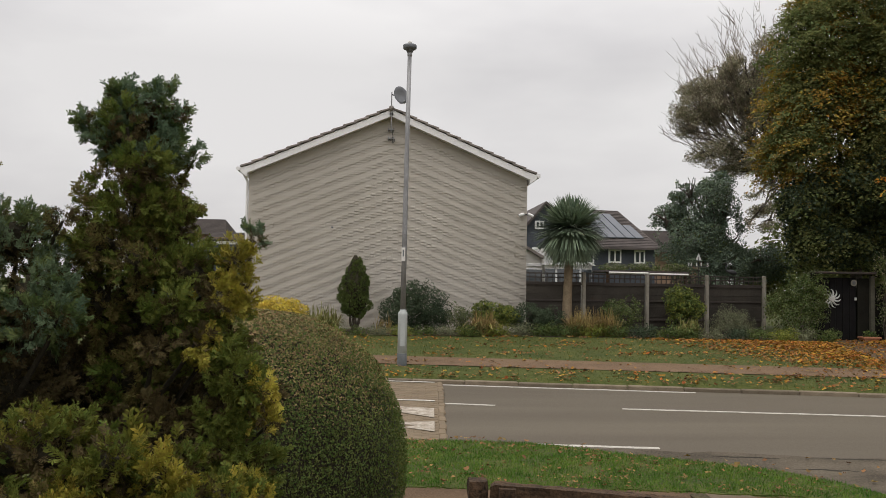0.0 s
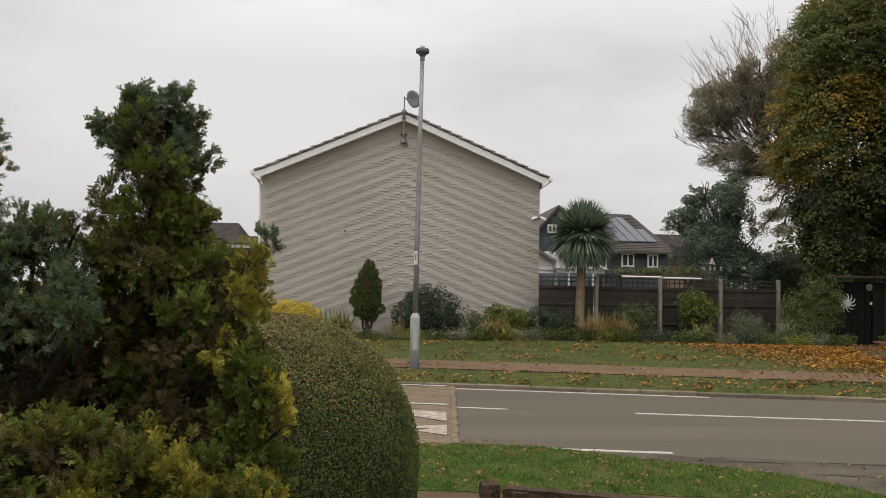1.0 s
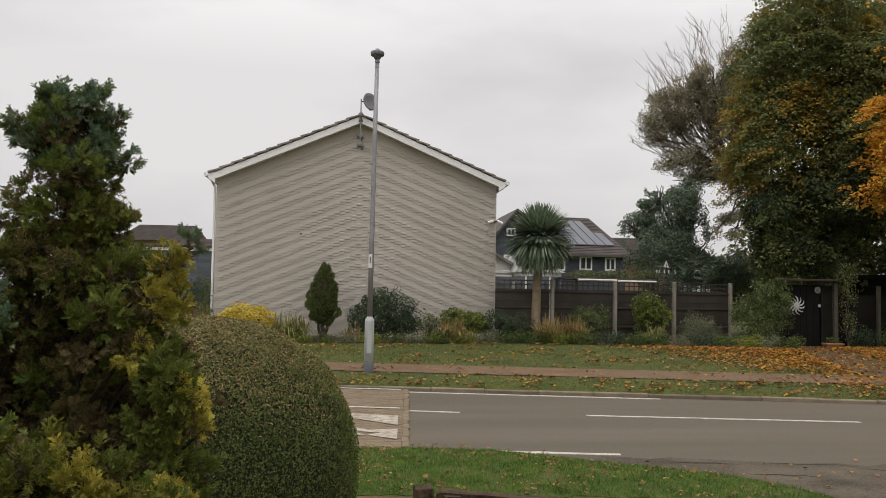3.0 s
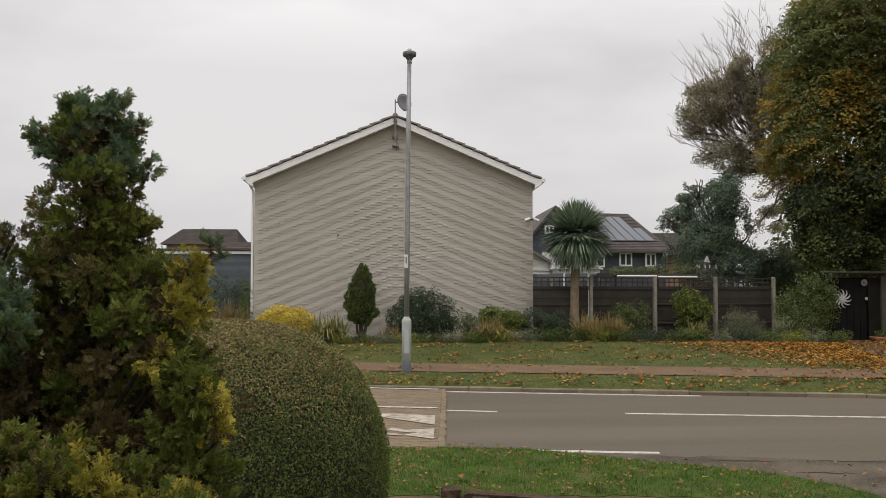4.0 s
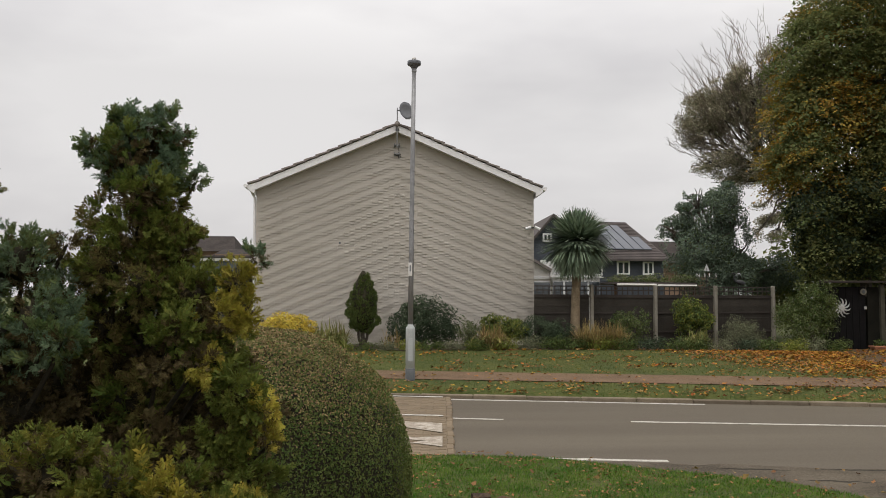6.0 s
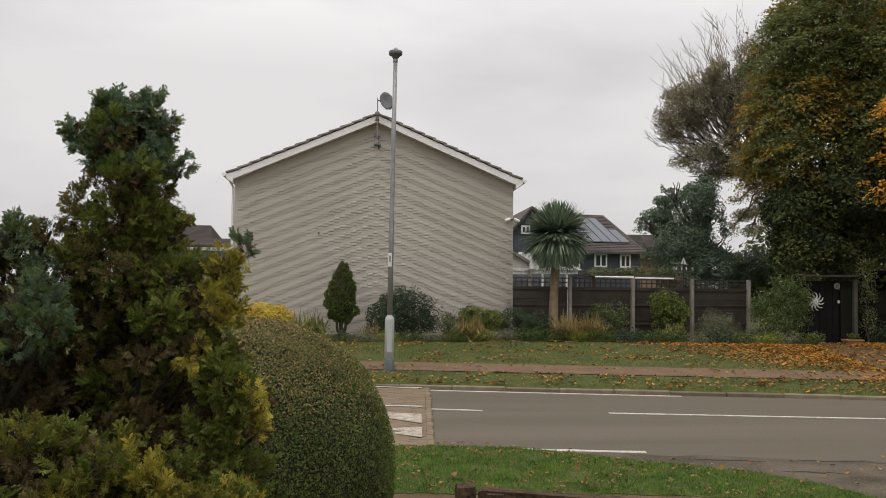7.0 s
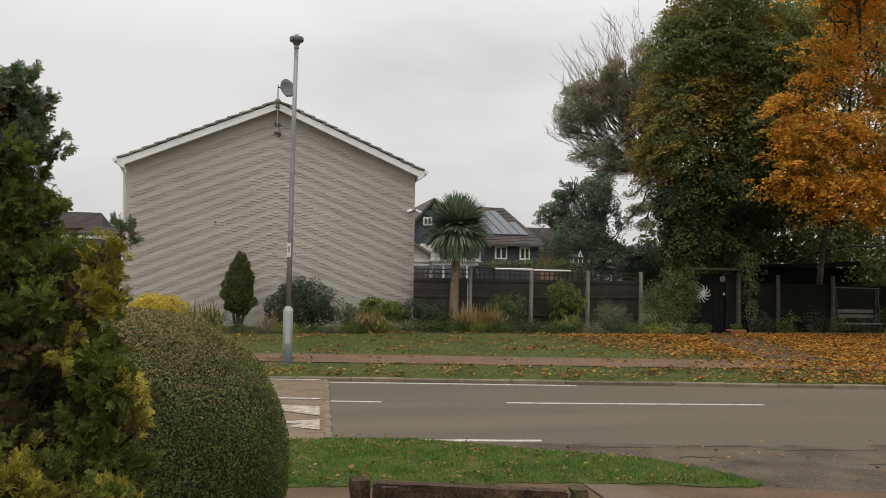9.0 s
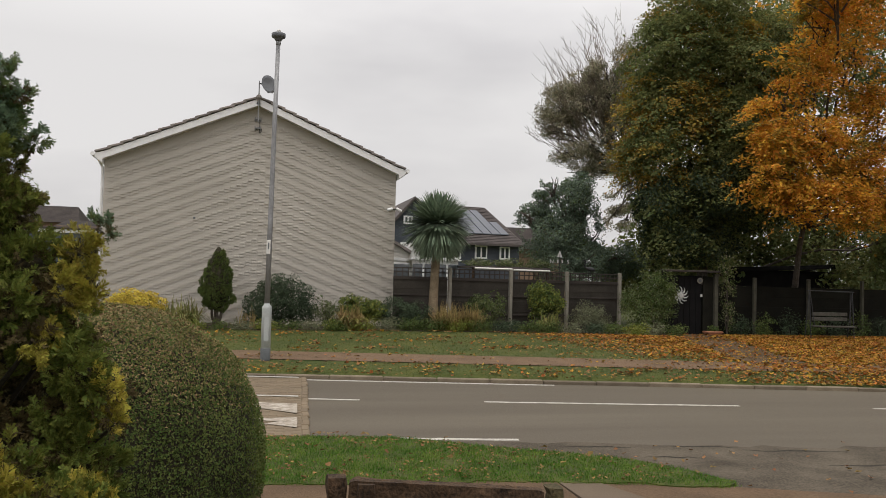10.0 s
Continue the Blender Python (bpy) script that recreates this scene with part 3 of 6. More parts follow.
# near verge, a long tongue of grass with a rounded end, and the path before it
VERGE = [(-12, 6.9), (0.3, 6.93), (1.0, 6.86), (2.2, 6.82), (3.4, 6.6), (4.0, 6.42), (4.18, 6.55), (3.95, 7.1), (3.55, 7.6), (3.0, 7.95), (2.45, 8.25), (1.9, 8.62), (1.5, 8.84), (0.9, 8.92), (0.2, 8.98), (-12, 9.1)]


def ragged(poly, step, amount, seed):
    """The outline cut into short stretches with an uneven edge."""
    out = []
    for (xa, ya), (xb, yb) in zip(poly, poly[1:] + poly[:1]):
        n = max(1, int(math.hypot(xb - xa, yb - ya) / step))
        for k in range(n):
            x, y = xa + (xb - xa) * k / n, ya + (yb - ya) * k / n
            out.append((x + amount * noise.noise(Vector((x * 5, y * 5, seed))), y + amount * noise.noise(Vector((x * 7, y * 7, seed + 9)))))
    return out


verge = tagged(new("near_verge", as_mesh("near_verge", slab(ragged(VERGE, 0.09, 0.10, 3.0), -0.02, 0.037), M["turf"])), "tongue of green verge grass beside the road", "verge", kind="structure")
walkway = tagged(new("near_pavement", as_mesh("near_pavement", slab([(-12, 7.1), (-12, 4.6), (2.55, 4.6), (2.62, 6.9), (2.2, 7.0), (1.0, 7.05), (0.3, 7.1)], -0.02, 0.03), M["nearpath"])), "reddish brown tarmac pavement beside the verge", "pavement", kind="structure")
drive = tagged(new("concrete_drive", as_mesh("concrete_drive", slab([(2.63, 4.6), (3.05, 4.6), (3.2, 6.0), (2.95, 6.8), (2.63, 6.85)], -0.02, 0.032), M["slab"])), "pale concrete drive slab crossing the pavement", "pavement", kind="structure")
tagged(new("drive_edge", as_mesh("drive_edge", slab([(3.06, 4.6), (9.0, 4.6), (7.5, 5.35), (5.4, 5.95), (4.2, 6.40), (3.9, 6.52), (3.21, 6.75), (2.97, 6.80), (3.21, 6.0)], -0.02, 0.026), M["nearpath"])), "reddish tarmac pavement by the drive crossing", "pavement", kind="structure")
tagged(new("garden", as_mesh("garden", slab([(-30, 4.59), (-30, -12), (30, -12), (30, 4.59)], -0.3, 0.02), M["soil"])), "dark bare soil of the front garden", "garden", kind="structure")

# far kerb stones, path and bed
kerb = tagged(new("kerb"), "weathered kerb stones along the far side of the road", "kerb", kind="structure")
stone = as_mesh("kerb_stone", box(0, 0, 0, 0.905, 0.10, 0.15, 0.015), M["stone"])
for i in range(-14, 34):
    x = i * 0.895
    piece("kerb_stone", stone, kerb, (x, kerb_y(x) + 0.05, -0.013 + 0.004 * ((i * 7) % 3)), (0, 0, math.atan(-0.195) + 0.006 * ((i * 5) % 3 - 1)))
far_path = tagged(new("far_path", ribbon("far_path", -30, 40, lambda x: kerb_y(x) + 1.22, lambda x: kerb_y(x) + 2.42, lambda x, y: land(x, y) + 0.012, M["redpath"], 80, 3)), "reddish tarmac footpath between two strips of grass", "path", kind="structure")
gate_path = tagged(new("gate_path", ribbon("gate_path", 0, 1, lambda q: 0, lambda q: 1, lambda x, y: 0, M["darkpath"], 12, 3)), "worn path from the gate down to the footpath", "path", kind="structure")
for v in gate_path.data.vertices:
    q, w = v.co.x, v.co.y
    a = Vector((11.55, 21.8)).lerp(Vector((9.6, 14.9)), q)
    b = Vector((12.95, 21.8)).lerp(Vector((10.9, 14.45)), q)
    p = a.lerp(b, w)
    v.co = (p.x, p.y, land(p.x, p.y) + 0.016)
bed = tagged(new("flower_bed", ribbon("flower_bed", -6, 11.6, lambda x: 20.36 + 0.10 * math.sin(x * 1.3) + (0.02 * x), lambda x: 23.4, lambda x, y: land(x, y) + (0.02 + 0.015 * math.sin(x * 5 + y * 7) if y > 20.6 else -0.03), M["soil"], 60, 12)), "planting bed of dark soil along the house and fence", "flower bed", kind="structure")


# ---------------- the gable house ----------------
WALL_Y, X0, X1, BASE = 22.47, -3.78, 3.76, 0.40
APEX_Z, EAVE_Z = 6.28, 4.66


def roof_z(x):
    return APEX_Z - (APEX_Z - EAVE_Z) * abs(x - 0.0) / 3.78


house = thing("house", "two-storey house with a plain cream-grey brick gable wall", "house")
outline = [(X0, 0.2), (X1, 0.2), (X1, roof_z(X1)), (0, APEX_Z), (X0, roof_z(X0))]
gable = part("wall", prism(outline, WALL_Y, WALL_Y + 0.3), M["render"], house, "cream-grey painted brick with projecting headers")
part("wall", box(X0 + 0.15, WALL_Y + 4.65, 2.42, 0.3, 8.7, 4.4), M["render"], house)
part("wall", box(X1 - 0.15, WALL_Y + 4.65, 2.42, 0.3, 8.7, 4.4), M["render"], house)
part("wall", prism(outline, WALL_Y + 9.0, WALL_Y + 9.3), M["render"], house)
pitch = math.atan2(APEX_Z - EAVE_Z, 3.78)
for s in (-1, 1):
    length = 3.98 / math.cos(pitch)
    m = Matrix.Translation((0, WALL_Y + 4.5, APEX_Z + 0.12)) @ Matrix.Rotation(s * pitch, 4, "Y")
    part("roof", moved(box(s * length / 2, 0.25, 0.03, length, 9.2, 0.05), m), M["tile"], house, "brown concrete roof tiles")
    mb = Matrix.Translation((0, WALL_Y - 0.24, APEX_Z + 0.10)) @ Matrix.Rotation(s * pitch, 4, "Y")
    part("bargeboard", moved(box(s * (length / 2 + 0.0), 0, -0.085, length, 0.025, 0.17, 0.004), mb), M["white"], house, "white painted bargeboard")
    part("soffit", moved(box(s * length / 2, 0.12, -0.16, length, 0.22, 0.012), mb), M["white"], house, "white soffit")
    # boxed eaves end, gutter and tiles along the verge
    ex = s * 3.93
    part("eaves_box", prism([(ex - 0.14 * s - 0.0, EAVE_Z - 0.20), (ex + 0.05 * s, EAVE_Z - 0.06), (ex + 0.05 * s, EAVE_Z + 0.04), (ex - 0.14 * s, EAVE_Z + 0.10)], WALL_Y - 0.255, WALL_Y + 9.2), M["white"], house, "white boxed eaves")
    part("gutter", tube([(ex + 0.10 * s, WALL_Y - 0.27, EAVE_Z + 0.02), (ex + 0.10 * s, WALL_Y + 9.2, EAVE_Z + 0.02)], 0.055, 10), M["white"], house, "white plastic gutter")
    tile_mesh = as_mesh("verge_tile", box(0, 0, 0, 0.40, 0.34, 0.05, 0.008), M["tile"])
    n = 13
    for i in range(n):
        d = 0.12 + i * (length - 0.1) / n
        p = mb @ Vector((s * (d + 0.08), 0.12, 0.045))
        piece("verge_tile", tile_mesh, house, p, (0, s * (pitch - 0.10), 0))
        p = mb @ Vector((s * (d + 0.08), 0.46, 0.055))
        piece("verge_tile", tile_mesh, house, p, (0, s * (pitch - 0.10), 0))
ridge_mesh = as_mesh("ridge_tile", tube([(0, -0.2, 0), (0, 0.2, 0)], [0.075, 0.065], 8), M["tile"], True)
for i in range(22):
    piece("ridge_tile", ridge_mesh, house, (0, WALL_Y - 0.10 + i * 0.42, APEX_Z + 0.125))
part("downpipe", tube([(X0 - 0.13, WALL_Y - 0.02, EAVE_Z), (X0 - 0.12, WALL_Y + 0.02, EAVE_Z - 0.14), (X0 - 0.05, WALL_Y + 0.06, EAVE_Z - 0.28), (X0 - 0.05, WALL_Y + 0.06, 0.3)], 0.035, 10), M["white"], house, "white plastic downpipe")
part("vent", box(-1.53, WALL_Y - 0.012, 3.18, 0.055, 0.035, 0.055, 0.008), M["darkband"], house, "small grey wall vent")

# projecting headers in pairs, stepping up to the middle of the gable in slanting rows
head = as_mesh("brick", box(0, 0, 0, 0.116, 0.06, 0.044, 0.005), M["brickp"])
spots = []
for i in range(49):
    for j in range(-16, 26):
        x = X0 + 0.17 + 0.151 * i
        z = 0.35 + j * 0.268 + (24 - abs(i - 24)) * 0.062
        if x < X1 - 0.10 and 0.45 < z < roof_z(x) - 0.30:
            spots += [(x, z + 0.037, 0.0), (x, z - 0.037, 0.004)]
spots.sort(key=lambda p: abs(p[0]) + abs(p[1] - 3.2))
hr = random.Random(5)
rest = []
for k, (x, z, sunk) in enumerate(spots):
    y = WALL_Y + 0.009 + sunk + hr.uniform(-0.007, 0.007)
    z += hr.uniform(-0.005, 0.005)
    if k < 300:
        piece("brick", head, gable, (x, y, z), (0, hr.uniform(-0.02, 0.02), 0))
    else:
        rest.append(box(x, y, z, 0.116, 0.06, 0.044))
tagged(part("brickwork", joined(*rest), M["render"], gable), kind="stuff")

# dish, aerial bracket, camera
dish = thing("satellite_dish", "grey satellite dish on a thin mast above the ridge", "satellite dish")
part("mast", tube([(0.0, WALL_Y - 0.28, 5.75), (0.0, WALL_Y - 0.28, 6.84)], 0.016, 8), M["steel"], dish, "thin steel mast")
bowl = lathe([(0.01, 0.0), (0.09, 0.012), (0.17, 0.035), (0.235, 0.07), (0.24, 0.075), (0.17, 0.045), (0.01, 0.012)], 28)
part("dish_bowl", moved(bowl, Matrix.Translation((0.20, WALL_Y - 0.40, 6.72)) @ Euler((radians(82), radians(0), radians(38))).to_matrix().to_4x4()), M["dishgrey"], dish, "grey dish", True)
part("arm", tube([(0.0, WALL_Y - 0.28, 6.78), (0.10, WALL_Y - 0.32, 6.74), (0.19, WALL_Y - 0.34, 6.71)], 0.016, 6), M["blackm"], dish)
part("feed_arm", tube([(0.22, WALL_Y - 0.38, 6.52), (0.34, WALL_Y - 0.62, 6.47), (0.34, WALL_Y - 0.66, 6.54)], 0.010, 6), M["steel"], dish)
bracket = thing("mast_bracket", "galvanised mast bracket and coiled cable on the gable", "bracket")
for z in (5.86, 5.62):
    part("clamp", joined(box(0, WALL_Y - 0.05, z, 0.16, 0.10, 0.035, 0.004), box(-0.07, WALL_Y - 0.02, z, 0.03, 0.04, 0.12, 0.004), box(0.07, WALL_Y - 0.02, z, 0.03, 0.04, 0.12, 0.004)), M["steel"], bracket)
loop = [(0.04 + 0.055 * math.sin(a) * (1 + 0.1 * a), WALL_Y - 0.06, 5.55 - 0.055 * math.cos(a) + 0.012 * a) for a in [i * 0.4 for i in range(16)]]
part("cable", tube([(0.01, WALL_Y - 0.05, 5.86), (0.05, WALL_Y - 0.05, 5.72)] + loop, 0.008, 5), M["blackm"], bracket, "coiled black cable")
cctv = thing("security_camera", "small white security camera on the wall corner", "security camera")
part("camera_body", tube([(3.52, WALL_Y - 0.13, 3.60), (3.66, WALL_Y - 0.10, 3.65)], 0.04, 10), M["white"], cctv)
part("camera_body", tube([(3.78, WALL_Y - 0.06, 3.66), (3.92, WALL_Y - 0.10, 3.59)], 0.036, 10), M["white"], cctv)
part("mount", tube([(3.62, WALL_Y - 0.10, 3.64), (3.72, WALL_Y + 0.0, 3.64), (3.80, WALL_Y - 0.05, 3.65)], 0.018, 6), M["blackm"], cctv)


# ---------------- fence, gate and what stands behind ----------------
POSTS = [(5.23, 21.98), (7.11, 22.45), (8.98, 22.92), (10.86, 23.39)]
fence = thing("panel_fence", "dark stained panel fence with concrete posts and trellis top", "fence")
post_mesh = as_mesh("post", box(0, 0, 0.92, 0.092, 0.10, 1.84, 0.012), M["concrete"])
ang = math.atan2(0.47, 1.87)
for x, y in POSTS:
    p = piece("post", post_mesh, fence, (x, y - 0.02, 0.24), (0, 0, ang))
board_mesh = as_mesh("board", box(0, 0, 0, 1.86, 0.022, 0.31, 0.004), M["fence"])
ends = [(3.62, 21.94)] + POSTS
for (xa, ya), (xb, yb) in zip(ends, ends[1:]):
    a = math.atan2(yb - ya, xb - xa)
    width = math.hypot(xb - xa, yb - ya)
    mx, my = (xa + xb) / 2, (ya + yb) / 2
    for k in range(5):
        piece("board", board_mesh, fence, (mx, my + 0.03 + 0.006 * (k % 2), 0.42 + k * 0.305), (0, 0, a), ((width - 0.12) / 1.86, 1, 1))
    tm = Matrix.Translation((mx, my + 0.03, 0)) @ Matrix.Rotation(a, 4, "Z")
    tr = [box(0, 0, z, width - 0.12, 0.03, 0.03) for z in (1.80, 1.93, 2.04)]
    for k in range(int(width / 0.16)):
        tr.append(box(-width / 2 + 0.14 + k * 0.16, -0.012, 1.92, 0.022, 0.02, 0.26))
    tr.append(box(0, -0.02, 1.755, width - 0.1, 0.045, 0.04))
    part("trellis", moved(joined(*tr), tm), M["fencerest"], fence, "dark square trellis")
    for z in (0.8, 1.32):
        part("rail", moved(box(0, -0.02, z, width - 0.12, 0.03, 0.045, 0.004), tm), M["fencerest"], fence)

# rear extension beside the house, cream with a small pitched roof
ext = thing("rear_extension", "cream single-storey extension behind the fence", "extension")
part("wall", prism([(3.5, 0.4), (5.32, 0.4), (5.32, 2.42), (4.47, 3.0), (3.5, 3.4)], 27.0, 30.5), M["cream"], ext)
part("roof", prism([(3.4, 3.62), (5.55, 2.40), (5.55, 2.30), (3.4, 3.52)], 26.85, 30.6), M["tile"], ext, "brown tiled lean-to roof")
part("fascia", box(4.75, 26.97, 2.38, 1.5, 0.05, 0.10, 0.01), M["white"], ext, "white fascia board")
part("window", box(4.65, 26.97, 1.95, 0.85, 0.06, 0.65, 0.01), M["upvc"], ext, "white window frame")
part("pane", box(4.65, 26.93, 1.95, 0.75, 0.02, 0.55), M["pane"], ext)
conserv = thing("conservatory", "white conservatory roof with glazing bars behind the palm", "conservatory")
part("roof", prism([(5.15, 2.95), (5.6, 2.95), (6.75, 2.38), (5.0, 2.38)], 26.6, 29.0), M["upvc"], conserv, "pale conservatory roof")
part("wall", box(5.85, 27.8, 1.45, 1.55, 2.2, 1.86), M["upvc"], conserv)
for k in range(4):
    part("pane", box(5.25 + k * 0.4, 26.69, 1.85, 0.33, 0.02, 0.8), M["pane"], conserv)
    part("glazing_bar", tube([(5.35 + 0.05 * k, 26.58, 2.96), (5.1 + k * 0.5, 26.58, 2.39)], 0.02, 5), M["white"], conserv)
pergola = thing("veranda_roof", "low flat veranda roof with white fascia and rambling plants", "veranda")
for a, b, z in (((6.8, 25.2), (8.15, 25.6), 2.14), ((8.2, 25.6), (9.55, 25.9), 2.12)):
    part("fascia", tube([(*a, z), (*b, z)], 0.035, 4), M["cream"], pergola, "white fascia")
part("roof", slab([(6.7, 25.3), (9.6, 26.0), (9.4, 28.0), (6.6, 27.5)], 2.16, 2.22), M["slate"], pergola, "felted flat roof")
for x, y in ((6.8, 25.4), (8.2, 25.75), (9.5, 26.0)):
    part("leg", box(x, y, 1.25, 0.08, 0.08, 1.82, 0.008), M["timber"], pergola)

# dark clad house far behind, with solar panels
fh = thing("clad_house", "far house with dark boarding and solar panels on the roof", "house")
FY = 49.0
part("wall", prism([(7.9, 0.4), (16.0, 0.4), (16.0, 4.2), (12.3, 4.3), (9.3, 6.55), (7.9, 4.95)], FY, FY + 7), M["clad"], fh, "dark blue-black boarding")
for k in range(24):
    part("weatherboard", box(11.95, FY - 0.02, 0.6 + k * 0.155, 8.05, 0.03, 0.14), M["clad"], fh)
rv = [(11.2, FY - 0.5, 4.05), (16.25, FY - 0.5, 4.05), (14.6, FY + 3.2, 6.55), (9.9, FY + 3.2, 6.65)]
part("roof", joined((rv + [(x, y, z - 0.14) for x, y, z in rv], [(0, 1, 2, 3), (4, 7, 6, 5), (0, 4, 5, 1), (1, 5, 6, 2), (2, 6, 7, 3), (3, 7, 4, 0)])), M["slate"], fh, "brown plain-tiled roof")
part("gable_roof", joined(prism([(7.6, 4.75), (9.3, 6.72), (9.3, 6.55), (7.75, 4.68)], FY - 0.3, FY + 7), prism([(9.3, 6.72), (11.6, 5.0), (11.6, 4.85), (9.3, 6.55)], FY - 0.3, FY + 3.5)), M["slate"], fh, "brown tiled gable roof")
A0, A1, A2, A3 = (Vector(p) for p in rv)


def on_roof(u, w, lift):
    p = A0.lerp(A1, u).lerp(A3.lerp(A2, u), w)
    nrm = (A1 - A0).cross(A3 - A0).normalized()
    return p + nrm * lift


for k in range(24):
    w = (k + 0.5) / 24
    part("tile_course", tube([on_roof(0.01, w, 0.0), on_roof(0.985, w, 0.0)], 0.04, 4), M["slate"], fh)
for k in range(5):
    u0 = 0.36 + k * 0.115
    q = [on_roof(u0 - 0.02, 0.22, 0.10), on_roof(u0 + 0.082, 0.22, 0.10), on_roof(u0 + 0.10, 0.86, 0.10), on_roof(u0, 0.86, 0.10)]
    if k == 4:
        q[2], q[3] = on_roof(u0 + 0.09, 0.55, 0.10), on_roof(u0 - 0.01, 0.55, 0.10)
    low = [p - Vector((0, 0, 0.05)) for p in q]
    part("solar_panel", ([tuple(p) for p in q + low], [(0, 1, 2, 3), (0, 4, 5, 1), (1, 5, 6, 2), (2, 6, 7, 3), (3, 7, 4, 0)]), M["solar"], fh, "blue-grey solar panel")


def window_at(parent, x, y, z, w, h, bars=1):
    win = part("window", box(x, y - 0.05, z, w, 0.10, h, 0.01), M["upvc"], parent, "white framed window")
    n = bars + 1
    pw = (w - 0.10 * (n + 1)) / n
    for k in range(n):
        part("pane", box(x - w / 2 + 0.10 + pw / 2 + k * (pw + 0.10), y - 0.105, z, pw, 0.02, h - 0.2), M["pane"], win)
    return win


window_at(fh, 13.54, FY, 3.52, 0.78, 0.82)
window_at(fh, 15.05, FY, 3.50, 0.66, 0.80)
window_at(fh, 11.8, FY, 3.40, 0.95, 0.7)
window_at(fh, 8.95, FY, 5.30, 0.55, 0.5)
window_at(fh, 8.7, FY, 3.7, 0.35, 0.5)
part("dormer_roof", prism([(11.2, 4.75), (11.9, 5.1), (12.5, 4.6)], FY - 0.9, FY + 1.0), M["slate"], fh)
bh = thing("tiled_house", "far low house with a dark tiled roof", "house")
part("wall", box(21.0, 64, 2.3, 7.0, 5, 4.2), M["farbrick"], bh)
part("roof", ([(17.2, 60.5, 4.3), (25, 60.5, 4.3), (24.5, 64, 6.15), (17.4, 64, 6.15), (17.2, 67.5, 4.3), (25, 67.5, 4.3)], [(0, 1, 2, 3), (3, 2, 5, 4), (0, 3, 4), (1, 5, 2)]), M["fartile"], bh, "dark tiled roof")

# garage and far house on the other side of the gable
gar = thing("clad_garage", "blue-grey clad garage with a white fascia", "garage")
part("wall", box(-8.5, 38.0, 1.75, 4.6, 4.0, 2.7), M["garage"], gar)
for k in range(16):
    part("weatherboard", box(-8.5, 35.98, 0.6 + k * 0.17, 4.6, 0.03, 0.155), M["garage"], gar)
part("fascia", box(-8.45, 35.9, 3.30, 4.8, 0.06, 0.14, 0.01), M["white"], gar, "white fascia board")
part("roof", box(-8.5, 38, 3.42, 4.9, 4.4, 0.08, 0.01), M["slate"], gar, "dark felt roof")
lh = thing("brick_house", "far brick house with a brown tiled roof", "house")
part("wall", box(-16.6, 73, 2.9, 5.6, 6, 5.2), M["farbrick"], lh)
part("roof", ([(-19.9, 69.6, 5.45), (-13.4, 69.6, 5.45), (-14.2, 73, 6.95), (-18.9, 73, 6.95), (-19.9, 76.4, 5.45), (-13.4, 76.4, 5.45)], [(0, 1, 2, 3), (3, 2, 5, 4), (0, 3, 4), (1, 5, 2)]), M["fartile"], lh, "brown tiled roof")
lh2 = thing("tiled_house", "far low house with a dark tiled roof", "house")
part("wall", box(-11.0, 68, 2.6, 6.4, 5, 4.8), M["farbrick"], lh2)
part("roof", ([(-14.4, 65.3, 4.9), (-7.6, 65.3, 4.9), (-8.0, 68, 5.55), (-14.0, 68, 5.55), (-14.4, 70.7, 4.9), (-7.6, 70.7, 4.9)], [(0, 1, 2, 3), (3, 2, 5, 4), (0, 3, 4), (1, 5, 2)]), M["fartile"], lh2, "dark tiled roof")

# gate
gate = thing("garden_gate", "tall black wooden gate with a metal sun on it", "gate")
for k in range(6):
    part("board", box(11.83 + k * 0.19, 22.12, 1.16, 0.182, 0.04, 1.8, 0.006), M["gatewood"], gate)
part("frame_post", box(11.66, 22.12, 1.25, 0.12, 0.12, 2.0, 0.01), M["gatewood"], gate)
# right post and side board use the shade-darkened colours
part("frame_post", box(13.30, 22.05, 1.15, 0.12, 0.12, 1.95, 0.01), M["shadepost"], gate, "weathered grey post")
part("side_board", box(13.08, 22.10, 1.15, 0.34, 0.04, 1.8, 0.006), M["shadefence"], gate)
part("lintel", box(12.45, 22.0, 2.19, 1.75, 0.30, 0.06, 0.01), M["fencerest"], gate, "weathered board roof over the gate")
part("door_plate", box(12.85, 22.07, 1.48, 0.07, 0.02, 0.08, 0.006), M["silver"], gate, "small white plate")
sunorn = thing("metal_sun", "silver metal sun ornament with curled rays", "ornament")
part("disc", moved(lathe([(0.01, 0), (0.09, 0.0), (0.10, 0.012), (0.06, 0.03), (0.01, 0.034)], 20), Matrix.Translation((12.17, 22.09, 1.48)) @ Matrix.Rotation(radians(90), 4, "X")), M["silver"], sunorn)
for k in range(11):
    a = 2 * math.pi * k / 11
    ray = [(12.17 + math.cos(a + b) * r, 22.075, 1.48 + math.sin(a + b) * r) for r, b in ((0.09, 0), (0.16, 0.10), (0.22, 0.28), (0.27, 0.55))]
    part("ray", tube(ray, [0.026, 0.024, 0.016, 0.003], 5), M["silver"], sunorn)
clock = thing("round_plaque", "small round grey wall plaque beside the gate", "plaque")
part("rim", moved(lathe([(0.01, 0), (0.085, 0), (0.09, 0.015), (0.01, 0.02)], 18), Matrix.Translation((12.80, 22.08, 1.92)) @ Matrix.Rotation(radians(90), 4, "X")), M["concrete"], clock)
